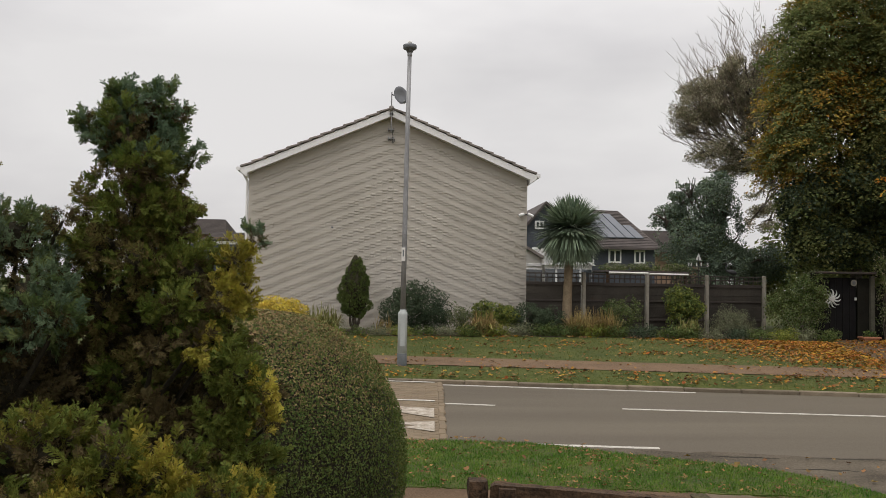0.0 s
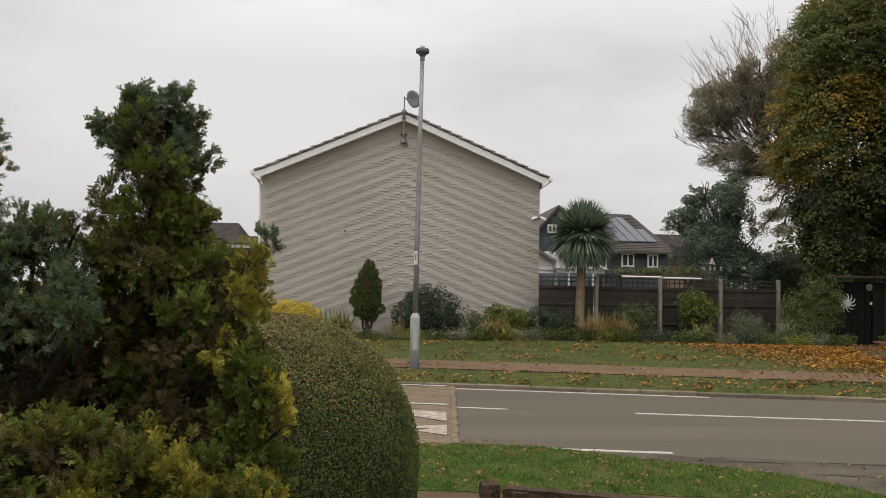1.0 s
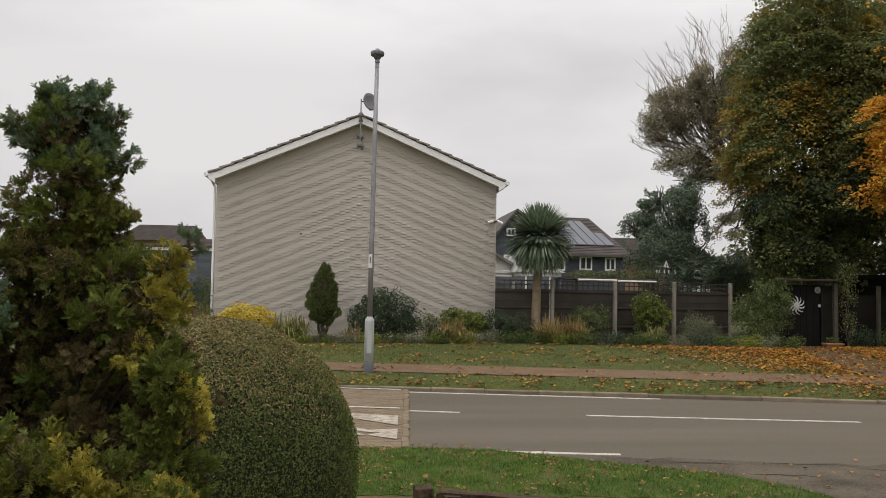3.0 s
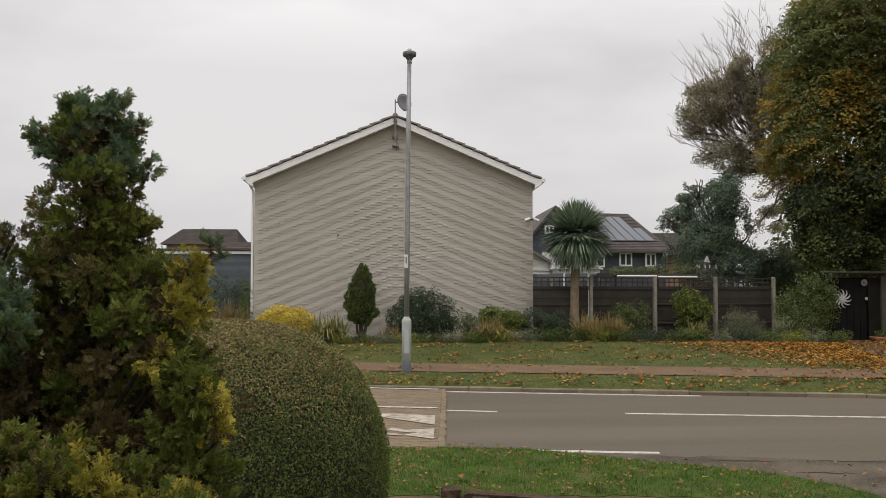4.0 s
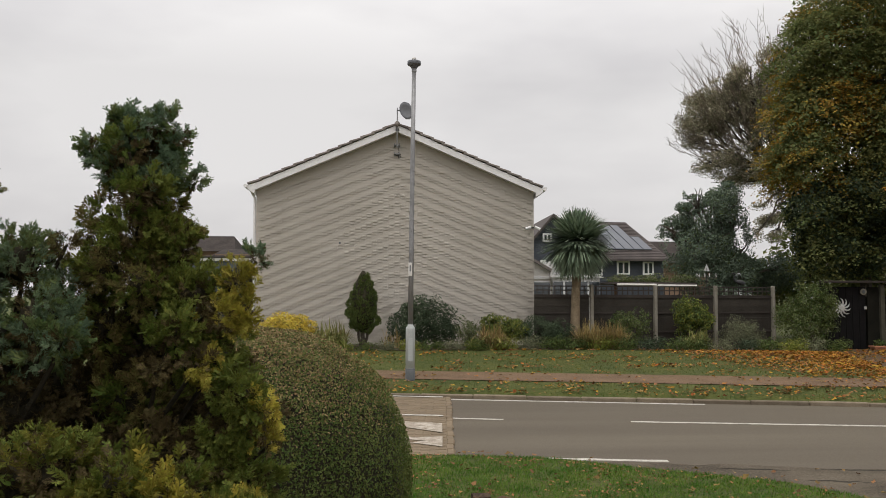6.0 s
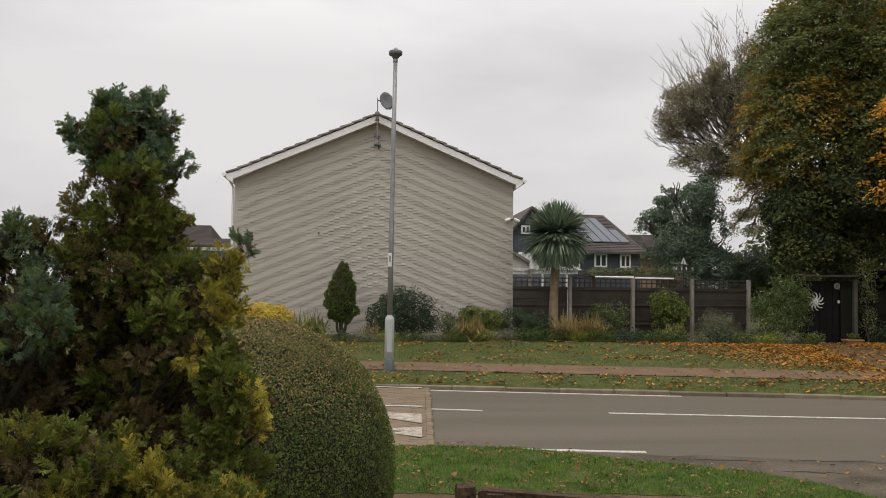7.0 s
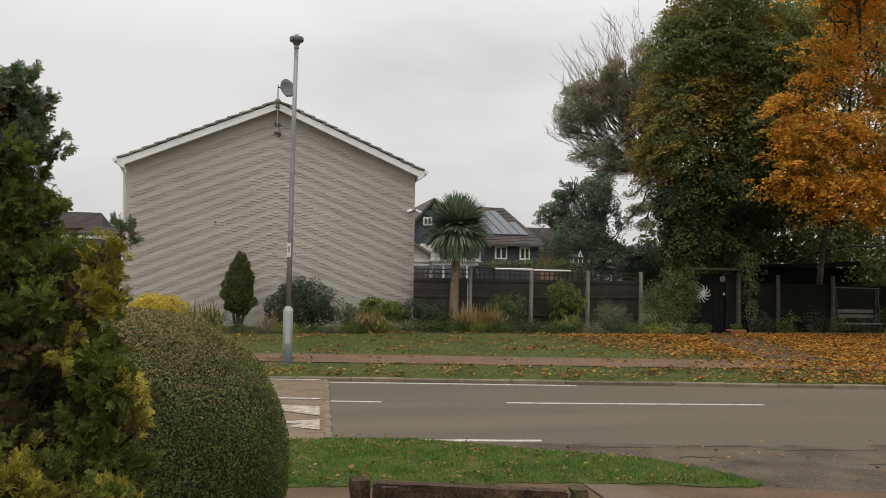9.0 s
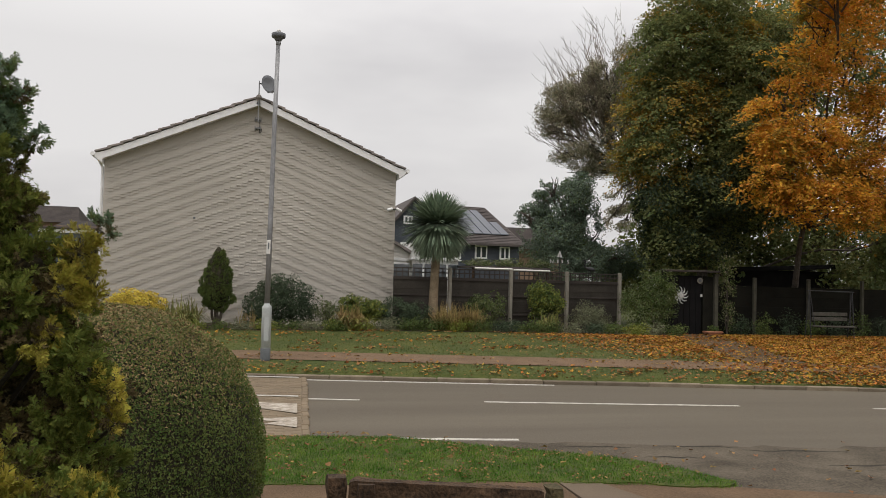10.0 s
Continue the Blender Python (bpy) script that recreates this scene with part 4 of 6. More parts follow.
part("centre", moved(lathe([(0.01, 0), (0.05, 0), (0.045, 0.012), (0.01, 0.014)], 14), Matrix.Translation((12.80, 22.06, 1.92)) @ Matrix.Rotation(radians(90), 4, "X")), M["darkband"], clock)

# same posts and boards, in the colours darkened as tree shade
fence2 = thing("panel_fence", "panel fence under the trees, coloured darker as shade", "fence")
shade_post = as_mesh("post", box(0, 0, 0.92, 0.092, 0.10, 1.84, 0.012), M["shadepost"])
shade_board = as_mesh("board", box(0, 0, 0, 1.86, 0.022, 0.31, 0.004), M["shadefence"])
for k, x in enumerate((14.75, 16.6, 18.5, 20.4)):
    piece("post", shade_post, fence2, (x, 22.3, 0.22))
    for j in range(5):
        piece("board", shade_board, fence2, (x - 0.93, 22.36 + 0.006 * (j % 2), 0.42 + j * 0.305))
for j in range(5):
    piece("board", shade_board, fence2, (21.3, 22.36, 0.42 + j * 0.305))
shed = thing("garden_shed", "black shed roof behind the shaded fence", "shed")
part("wall", box(18.0, 27.0, 1.4, 4.6, 2.0, 2.0), M["gatewood"], shed)
part("roof", prism([(15.6, 2.42), (20.4, 2.66), (20.4, 2.52), (15.6, 2.28)], 25.7, 28.3), M["gatewood"], shed, "black felt roof")

# block paving near the edge of the table, and the pale row of edging setts
sett = as_mesh("block", box(0, 0, 0, 0.192, 0.094, 0.03, 0.006), M["sett"])
cells = []
for j in range(52):
    for i in range(30):
        y = 9.05 + j * 0.10
        x = table_x(y) - 0.10 - i * 0.20 - (0.1 if j % 2 else 0)
        if y < kerb_y(x) - 0.1:
            cells.append((x, y))
cells.sort(key=lambda c: -c[0])
br = random.Random(3)
more = []
for k, (x, y) in enumerate(cells):
    z = 0.010 + br.uniform(-0.003, 0.003)
    if k < 300:
        piece("block", sett, tab, (x, y, z), (br.uniform(-0.015, 0.015), br.uniform(-0.015, 0.015), br.uniform(-0.02, 0.02) - 0.1))
    else:
        more.append(moved(box(0, 0, 0, 0.192, 0.094, 0.03), Matrix.Translation((x, y, z)) @ Matrix.Rotation(-0.1, 4, "Z")))
tagged(part("blocks", joined(*more), M["settrest"], tab), kind="stuff")
edge_sett = as_mesh("edging_sett", box(0, 0, 0, 0.095, 0.29, 0.05, 0.014), M["sett"])
for k in range(17):
    y = 9.25 + k * 0.305
    piece("edging_sett", edge_sett, tab, (table_x(y) + 0.045 + br.uniform(-0.012, 0.012), y, 0.004 + br.uniform(-0.004, 0.004)), (0, 0, br.uniform(-0.05, 0.05) - 0.055))


# ---------------- street lamp ----------------
lamp = thing("street_lamp", "grey steel street lamp column with a dark post-top lantern", "street lamp", at=(0.285, 15.55, 0.20))
part("base", lathe([(0.088, -0.1), (0.088, 0.93), (0.086, 0.96), (0.052, 1.0), (0.050, 1.02)], 20), M["greypaint"], lamp, "pale grey painted base section", True)
part("base_band", lathe([(0.089, -0.05), (0.0905, 0.0), (0.0905, 0.20), (0.089, 0.205)], 20), M["darkband"], lamp, "dark grey band at the foot", True)
part("column", tube([(0, 0, 0.98), (0.008, 0, 2.5), (0.02, 0, 4.2), (0.04, 0, 5.88)], [0.050, 0.047, 0.043, 0.039], 14), M["steel"], lamp, "galvanised column", True)
part("access_door", box(0.0, -0.087, 0.55, 0.085, 0.012, 0.42, 0.004), M["greypaint"], lamp)
part("label", joined(box(-0.012, -0.052, 2.05, 0.070, 0.012, 0.25, 0.004)), M["bowl"], lamp, "white number label")
part("label_bar", box(-0.012, -0.060, 2.07, 0.022, 0.006, 0.12), M["darkband"], lamp)
part("collar", lathe([(0.041, 5.80), (0.046, 5.81), (0.046, 5.89)], 16, (0.04, 0, 0)), M["steel"], lamp, "", True)
part("lantern", lathe([(0.046, 5.87), (0.066, 5.90), (0.082, 5.925), (0.116, 5.94), (0.128, 5.95), (0.13, 6.01), (0.118, 6.022), (0.045, 6.03)], 20, (0.04, 0, 0)), M["lamphead"], lamp, "dark lantern hood", True)
part("photocell", lathe([(0.040, 6.03), (0.040, 6.08), (0.03, 6.09)], 12, (0.04, 0, 0)), M["bowl"], lamp, "pale photocell cap", True)

# ---------------- timber in the foreground ----------------
def rough_beam(length, depth, height, seed, rings=44):
    """A weathered beam along x: rounded arrises, splits along the grain and chipped upper edges."""
    r = random.Random(seed)
    section = [(-0.5, -0.42), (-0.5, -0.1), (-0.5, 0.12), (-0.5, 0.36), (-0.43, 0.5), (-0.15, 0.5), (0.15, 0.5), (0.43, 0.5), (0.5, 0.4), (0.5, -0.4), (0.4, -0.5), (-0.4, -0.5)]
    groove = [r.uniform(-0.006, 0.002) for _ in section]
    n = len(section)
    vs, fs = [], []
    for k in range(rings + 1):
        x = length * (k / rings - 0.5)
        tip = 0.94 if k in (0, rings) else 1.0
        for q, (u, w) in enumerate(section):
            wave = noise.noise(Vector((x * 9, q * 2.3, seed))) * 0.010 + noise.noise(Vector((x * 34, q * 5.1, seed))) * 0.005
            chip = -0.020 * max(0.0, noise.noise(Vector((x * 7, seed * 3.1, 2.0))) - 0.1) / 0.5 if w >= 0.36 else 0.0
            vs.append((x, u * depth * tip + (groove[q] + wave) * (1 if u > 0 else -1), w * height * tip + wave * 0.6 + chip * 1.6))
    for k in range(rings):
        fs += [(k * n + q, k * n + (q + 1) % n, (k + 1) * n + (q + 1) % n, (k + 1) * n + q) for q in range(n)]
    fs += [tuple(range(n))[::-1], tuple(range(rings * n, rings * n + n))]
    return vs, fs


UPRIGHT = Matrix.Rotation(radians(-90), 4, "Y")
sleeper = thing("timber_edging", "low weathered sleeper edging with square posts", "edging")
for x, y, wide, deep, top, seed in ((0.425, 3.80, 0.085, 0.10, 0.83, 1), (1.385, 3.62, 0.10, 0.10, 0.80, 2), (0.55, 3.72, 0.08, 0.06, 0.81, 3)):
    part("post", moved(rough_beam(top, deep, wide, seed, 26), Matrix.Translation((x, y, top / 2)) @ UPRIGHT), M["mossytimber" if seed == 2 else "timber"], sleeper, "greenish weathered post" if seed == 2 else "")
for k in range(3):
    q = Matrix.Translation((0.91, 3.70, 0.685 - k * 0.245)) @ Matrix.Rotation(radians(-9.5), 4, "Z") @ Matrix.Rotation(radians(2.2), 4, "Y")
    part("rail", moved(rough_beam(0.88, 0.085, 0.24, 7 + k), q), M["timber"], sleeper, "split weathered rail")


# ---------------- clipped dome ----------------
BX, BY, BZ = -0.84, 4.90, 0.70


def dome_point(az, el, grow=1.0):
    ce = max(0.0, math.cos(el)) ** 0.82
    x, y = 0.96 * ce * math.cos(az), 0.96 * ce * math.sin(az)
    z = 0.84 * math.sin(el) if el > 0 else 1.0 * math.sin(el)
    return BX + x * grow, BY + y * grow, BZ + z * grow


dome = thing("clipped_shrub", "large clipped evergreen dome with small dense leaves", "shrub")
vs, fs = [], []
for j in range(21):
    el = radians(-42 + 132 * j / 20)
    for k in range(40):
        p = dome_point(2 * math.pi * k / 40, min(el, radians(89.5)), 0.965)
        vs.append(p)
for j in range(20):
    for k in range(40):
        fs.append((j * 40 + k, j * 40 + (k + 1) % 40, (j + 1) * 40 + (k + 1) % 40, (j + 1) * 40 + k))
# the dome's core colour holds the shade between its leaves
tagged(part("twig_mass", (vs, fs), M["core"], dome, "inner twig mass, near-black as inner shade", True), kind="stuff")
part("stem", tube([(BX, BY, 0.0), (BX, BY, 0.5)], 0.07, 8), M["bark"], dome)


def dome_leaves(n, el0, el1, power, fade=0.0):
    az = rng.uniform(0, 2 * np.pi, n)
    el = np.radians(rng.uniform(el0, el1, n))
    pos = np.array([dome_point(a, e, 1 + 0.012 * math.sin(9 * a) * math.sin(11 * e)) for a, e in zip(az, el)])
    out = np.stack([np.cos(el) * np.cos(az), np.cos(el) * np.sin(az), np.sin(el)], 1)
    pos += out * rng.uniform(-0.03, 0.012, (n, 1))
    keep = rng.uniform(0, 1, n) < np.cos(el) ** power
    if fade:
        keep &= rng.uniform(0, 1, n) < (np.degrees(el) - el0) / fade
    return pos[keep], out[keep]


p, o = dome_leaves(170000, -40, 89, 0.8)
part("foliage", dense(p, o, "leaves", LEAF, 0.0150, M["privet"], 0.5), None, dome)
p, o = dome_leaves(120000, 18, 89, 0.55, 52.0)
part("dry_foliage", dense(p, o, "dry_leaves", LEAF, 0.0150, M["privetdry"], 0.55), None, dome, "browned clipped leaf tips")
red = scatter("red_leaf", LOBED, np.array([[-0.93, 4.52, 1.475], [-0.89, 4.53, 1.47]]), np.array([[0.1, -0.4, 1.0], [-0.2, -0.3, 1]]), 0.06, M["redleaf"])
tagged(part("fallen_leaf", red, None), "single red maple leaf lying on the clipped shrub", "leaf")


# ---------------- conifers in the front garden ----------------
def plumes(lobes, n, gap, size, per=7):
    """Sprays gathered in plumes on the lobes' outer layers, some of them standing out: places, ways and sizes."""
    centre, out = shell(lobes, n / per, 0.45, 0.99, gap, 9.0)
    k = len(centre)
    grow = rng.uniform(0.65, 1.2, k) * np.where(rng.uniform(size=k) < 0.12, 1.4, 1.0)
    way = out * 0.8 + rng.normal(size=(k, 3)) * 0.35 + np.array([0, 0, 0.35])
    way /= np.linalg.norm(way, axis=1, keepdims=True)
    along = rng.uniform(-0.5, 0.55, (k, per, 1)) * (grow * size)[:, None, None]
    pos = centre[:, None, :] + way[:, None, :] * along + rng.normal(size=(k, per, 3)) * 0.12 * size
    nrm = way[:, None, :] + rng.normal(size=(k, per, 3)) * 0.42
    sz = grow[:, None] * rng.uniform(0.65, 1.05, (k, per)) * size
    return pos.reshape(-1, 3), nrm.reshape(-1, 3), sz.ravel()


MIXED = {"cy_lime": "cy_green", "cy_olive": "cy_green", "cy_blue": "cy_teal"}


def conifer(label, trunk_at, top, lobes, colours, n, brown=0.4, size=0.039, gap=0.30):
    """A scruffy cypress: trunk, limbs to each lobe, sprays by colour; lobes: x, y, z, rx, ry, rz, colour number."""
    t = thing("cypress", label, "conifer", "cypresses in the front garden")
    tx, ty = trunk_at
    part("trunk", limb((tx, ty, 0.0), (tx, ty + 0.02, top - 0.45), 0.06, 0.012, n=8, seed=int(top * 100)), M["bark"], t)
    for k, lo in enumerate(lobes):
        z0 = max(0.15, lo[2] - 0.35)
        # branches take the core's shade colour, darker than the trunk's bark
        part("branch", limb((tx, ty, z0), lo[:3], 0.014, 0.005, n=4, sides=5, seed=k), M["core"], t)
    # near-black eggs in the lobes, coloured as the inner shade
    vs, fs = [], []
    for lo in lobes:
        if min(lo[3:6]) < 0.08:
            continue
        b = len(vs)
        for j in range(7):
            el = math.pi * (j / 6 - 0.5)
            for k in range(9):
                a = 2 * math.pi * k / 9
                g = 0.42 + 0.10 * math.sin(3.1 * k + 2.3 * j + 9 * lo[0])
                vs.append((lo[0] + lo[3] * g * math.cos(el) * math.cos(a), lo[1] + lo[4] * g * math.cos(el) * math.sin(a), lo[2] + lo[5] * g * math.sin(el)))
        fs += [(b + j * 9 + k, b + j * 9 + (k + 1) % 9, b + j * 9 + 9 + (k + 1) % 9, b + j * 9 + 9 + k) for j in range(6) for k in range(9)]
    tagged(part("twig_mass", (vs, fs), M["core"], t, "inner twig mass, near-black as inner shade", True), kind="stuff")
    weight = (1.0, 1.0, 1.0, 1.0, 0.55)
    total = sum(weight[lo[6]] * (lo[3] * lo[4] + lo[4] * lo[5] + lo[3] * lo[5]) for lo in lobes)
    for c, name in enumerate(colours):
        own = [lo[:6] for lo in lobes if lo[6] == c]
        if not own:
            continue
        share = weight[c] * sum(lo[3] * lo[4] + lo[4] * lo[5] + lo[3] * lo[5] for lo in own) / total
        count = int(n * share)
        for s in range(2):
            pos, nrm, sz = plumes(own, count / 2, gap, size)
            part("foliage", scatter("foliage", SPRAYS[s], pos, nrm, sz, M[name if s == 0 else MIXED.get(name, name)]), None, t)
        pos, out = shell(own, count * brown * (1.0 if name == "cy_brown" else 0.35), 0.1, 0.62)
        part("dead_foliage", scatter("dead_foliage", SPRAYS[2], pos, out + rng.normal(size=out.shape) * 0.6, rng.uniform(0.6, 1.1, len(pos)) * size, M["cy_brown"]), None, t, "brown inner foliage")
    return t


conifer("tall scruffy cypress with blue-green top and golden green sides", (-0.86, 2.98), 2.38, [
    (-0.860, 2.92, 2.192, 0.094, 0.077, 0.134, 0), (-0.797, 2.90, 2.272, 0.058, 0.066, 0.067, 0),
    (-0.881, 2.90, 2.282, 0.090, 0.110, 0.095, 0), (-0.780, 2.91, 2.342, 0.040, 0.066, 0.062, 0), (-0.926, 2.88, 2.332, 0.037, 0.055, 0.050, 0), (-0.999, 2.86, 2.237, 0.047, 0.066, 0.039, 0), (-0.744, 2.92, 2.277, 0.037, 0.055, 0.056, 0),
    (-0.808, 2.92, 2.252, 0.074, 0.088, 0.090, 0), (-0.917, 2.86, 2.182, 0.084, 0.099, 0.090, 0), (-0.808, 2.86, 2.142, 0.090, 0.099, 0.090, 0), (-0.863, 2.76, 2.212, 0.063, 0.055, 0.067, 1), (-0.826, 2.74, 2.072, 0.105, 0.088, 0.056, 1), (-0.685, 2.93, 2.137, 0.029, 0.033, 0.025, 0),
    (-0.762, 2.93, 2.052, 0.042, 0.088, 0.090, 2), (-0.972, 2.88, 2.042, 0.047, 0.077, 0.067, 2), (-0.808, 2.84, 2.012, 0.074, 0.088, 0.090, 2), (-0.844, 2.80, 1.952, 0.105, 0.132, 0.067, 1), (-0.753, 2.86, 1.932, 0.095, 0.110, 0.078, 2), (-1.017, 2.92, 1.942, 0.053, 0.077, 0.056, 2),
    (-0.708, 2.88, 1.892, 0.063, 0.088, 0.078, 2), (-0.95, 2.86, 1.82, 0.08, 0.1, 0.08, 2), (-0.82, 2.82, 1.78, 0.12, 0.12, 0.1, 2), (-0.66, 2.82, 1.74, 0.1, 0.12, 0.1, 1), (-0.51, 2.8, 1.78, 0.045, 0.06, 0.08, 3), (-0.55, 2.74, 1.66, 0.075, 0.09, 0.08, 3), (-0.47, 2.8, 1.66, 0.04, 0.06, 0.07, 3),
    (-0.484, 3.05, 1.862, 0.041, 0.055, 0.050, 0), (-0.68, 2.7, 1.62, 0.1, 0.08, 0.07, 1), (-0.6, 2.66, 1.52, 0.08, 0.07, 0.06, 3), (-0.72, 2.62, 1.5, 0.06, 0.05, 0.05, 4),
    (-0.8, 2.95, 1.55, 0.18, 0.12, 0.16, 4), (-0.57, 2.84, 1.5, 0.12, 0.12, 0.13, 1), (-0.47, 2.68, 1.42, 0.08, 0.09, 0.08, 1), (-0.4, 2.68, 1.34, 0.05, 0.08, 0.08, 3), (-0.37, 2.68, 1.26, 0.03, 0.06, 0.05, 3),
    (-0.53, 2.68, 1.31, 0.1, 0.09, 0.06, 1), (-0.8, 3.05, 1.2, 0.24, 0.12, 0.2, 4), (-0.46, 2.8, 1.1, 0.12, 0.1, 0.1, 1), (-0.95, 3.2, 1.45, 0.28, 0.12, 0.25, 4), (-0.62, 3.15, 1.3, 0.22, 0.1, 0.25, 4), (-1.25, 3.2, 1.35, 0.28, 0.12, 0.28, 4), (-0.85, 2.85, 1.38, 0.14, 0.08, 0.1, 2), (-0.68, 2.72, 1.22, 0.14, 0.08, 0.11, 4), (-0.92, 2.75, 1.2, 0.12, 0.08, 0.12, 4), (-0.5, 2.66, 1.2, 0.09, 0.07, 0.07, 1), (-0.98, 2.9, 1.62, 0.1, 0.1, 0.14, 2), (-1.02, 2.95, 1.78, 0.07, 0.08, 0.1, 2), (-0.7, 3, 0.8, 0.3, 0.2, 0.3, 4), (-1.1, 3.12, 1.28, 0.2, 0.12, 0.2, 4), (-1.0, 3.05, 1.05, 0.22, 0.12, 0.2, 4)],
    ["cy_blue", "cy_green", "cy_olive", "cy_gold", "cy_brown"], 31000)
conifer("lower blue-green cypress with soft rounded tips", (-1.22, 2.75), 1.98, [
    (-1.18, 2.72, 1.84, 0.12, 0.13, 0.12, 0), (-1.30, 2.75, 1.80, 0.10, 0.13, 0.12, 0), (-1.05, 2.74, 1.90, 0.05, 0.07, 0.06, 2), (-1.10, 2.68, 1.66, 0.14, 0.14, 0.15, 1), (-1.14, 2.93, 1.66, 0.14, 0.1, 0.17, 1), (-1.27, 2.66, 1.58, 0.17, 0.16, 0.17, 1),
    (-1.42, 2.7, 1.75, 0.14, 0.14, 0.16, 1), (-1.04, 2.58, 1.60, 0.09, 0.09, 0.08, 1), (-0.97, 2.52, 1.60, 0.06, 0.06, 0.05, 1), (-1.2, 2.72, 1.38, 0.22, 0.14, 0.16, 4), (-1.3, 2.85, 1.0, 0.3, 0.2, 0.3, 4)],
    ["cy_blue", "cy_blue", "cy_olive", "cy_gold", "cy_brown"], 9500)
conifer("tall dark cypress with ragged side twigs", (-1.50, 2.85), 2.35, [
    (-1.44, 2.85, 2.22, 0.08, 0.10, 0.10, 0), (-1.40, 2.85, 2.09, 0.09, 0.09, 0.05, 2), (-1.47, 2.85, 2.00, 0.11, 0.11, 0.12, 2), (-1.45, 2.85, 1.85, 0.14, 0.12, 0.14, 2), (-1.5, 2.8, 1.5, 0.2, 0.2, 0.25, 2)],
    ["cy_blue", "cy_green", "cy_olive", "cy_gold", "cy_brown"], 3200)
conifer("low spreading golden green cypress in front", (-0.75, 2.30), 1.40, [
    (-0.86, 2.22, 1.28, 0.13, 0.12, 0.11, 1), (-0.72, 2.20, 1.24, 0.13, 0.13, 0.10, 1), (-1.00, 2.24, 1.24, 0.11, 0.12, 0.10, 2), (-0.58, 2.22, 1.17, 0.14, 0.12, 0.09, 3), (-0.42, 2.24, 1.13, 0.11, 0.12, 0.08, 1),
    (-0.36, 2.26, 1.12, 0.05, 0.09, 0.07, 3), (-0.55, 2.12, 1.08, 0.14, 0.12, 0.09, 1), (-0.74, 2.10, 1.08, 0.16, 0.14, 0.12, 3), (-0.90, 2.12, 1.06, 0.14, 0.14, 0.14, 2), (-0.40, 2.2, 0.95, 0.15, 0.14, 0.14, 1), (-0.7, 2.2, 0.8, 0.3, 0.25, 0.25, 4), (-0.56, 2.36, 1.22, 0.05, 0.05, 0.05, 1)],
    ["cy_blue", "cy_lime", "cy_olive", "cy_gold", "cy_brown"], 13000, size=0.040, gap=0.34)


# ---------------- trees behind the fence ----------------
def tree(name, label, foot, fork, lobes, leaf_sets, bark="bark", trunk=0.22, twigs=0, category="tree"):
    """A trunk with limbs into each lobe; leaf_sets: (shape, size, count, material, inner, gap)."""
    t = thing(name, label, category)
    part("trunk", limb(foot, fork, trunk, trunk * 0.6, n=6, sides=10, wobble=0.04, seed=len(lobes)), M[bark], t)
    arms = []
    for k, lo in enumerate(lobes):
        c = Vector(lo[:3])
        arms.append(limb(fork, c, trunk * 0.38, 0.03, sag=-0.15, n=6, sides=6, wobble=0.08, seed=k))
        r = random.Random(k + 50)
        for j in range(5):
            d = Vector((r.uniform(-1, 1) * lo[3], r.uniform(-1, 1) * lo[4], r.uniform(-0.7, 1) * lo[5])) * 0.85
            arms.append(limb(c.lerp(Vector(fork), 0.25 * r.random()), c + d, 0.03, 0.008, n=4, sides=4, wobble=0.1, seed=j + k * 7))
    tagged(part("branchwork", joined(*arms), M[bark], t), kind="stuff")
    for shape, size, count, material, inner, gap, *own in leaf_sets:
        if shape is BROAD:
            pos, nrm = layered([lobes[q] for q in own] or lobes, count, inner, gap, 0.7 if material == "mapleyellow" else 1.6)
            crown = scatter("crown", shape, pos, nrm, rng.uniform(0.7, 1.25, len(pos)) * size, M[material])
        else:
            pos, out = shell([lobes[q] for q in own] or lobes, count, inner, 1.05, gap, 1.6)
            crown = dense(pos, out, "crown", shape, size, M[material], 0.8, 0.25)
        part("crown", crown, None, t)
    return t


tree("maple_tree", "large dark green maple starting to turn yellow", (14.6, 25.0, 0.2), (14.4, 24.8, 3.6), [
    (12.5, 24.0, 4.3, 0.8, 1.2, 0.8), (12.9, 24.2, 3.3, 0.8, 1.2, 0.8), (12.3, 24.0, 6.0, 1.0, 1.4, 1.0), (12.9, 24.2, 7.6, 1.4, 1.6, 1.2), (12.9, 24.2, 9.2, 1.5, 1.6, 1.3), (14.2, 24.5, 10.6, 2.0, 2, 1.5),
    (14.3, 23.6, 4.8, 1.6, 1.4, 1.2), (14.6, 23.4, 6.6, 1.6, 1.4, 1.3), (14.8, 23.6, 8.6, 1.7, 1.5, 1.4), (16.4, 24.5, 9.8, 1.7, 1.6, 1.5), (16.6, 24.8, 7.0, 1.5, 1.5, 1.4), (16.2, 24.8, 4.6, 1.4, 1.3, 1.0), (14.0, 24.4, 3.1, 1.4, 1.2, 0.8), (18.6, 26.0, 10.8, 1.8, 1.6, 1.4)],
    # last set: dark leaves put the low lobes' shade into colour
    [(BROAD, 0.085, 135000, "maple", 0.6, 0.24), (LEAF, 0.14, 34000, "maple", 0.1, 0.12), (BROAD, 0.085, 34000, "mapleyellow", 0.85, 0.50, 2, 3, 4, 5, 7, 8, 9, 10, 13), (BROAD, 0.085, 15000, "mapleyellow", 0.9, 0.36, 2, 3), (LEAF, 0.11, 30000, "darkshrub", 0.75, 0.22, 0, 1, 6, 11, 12)])
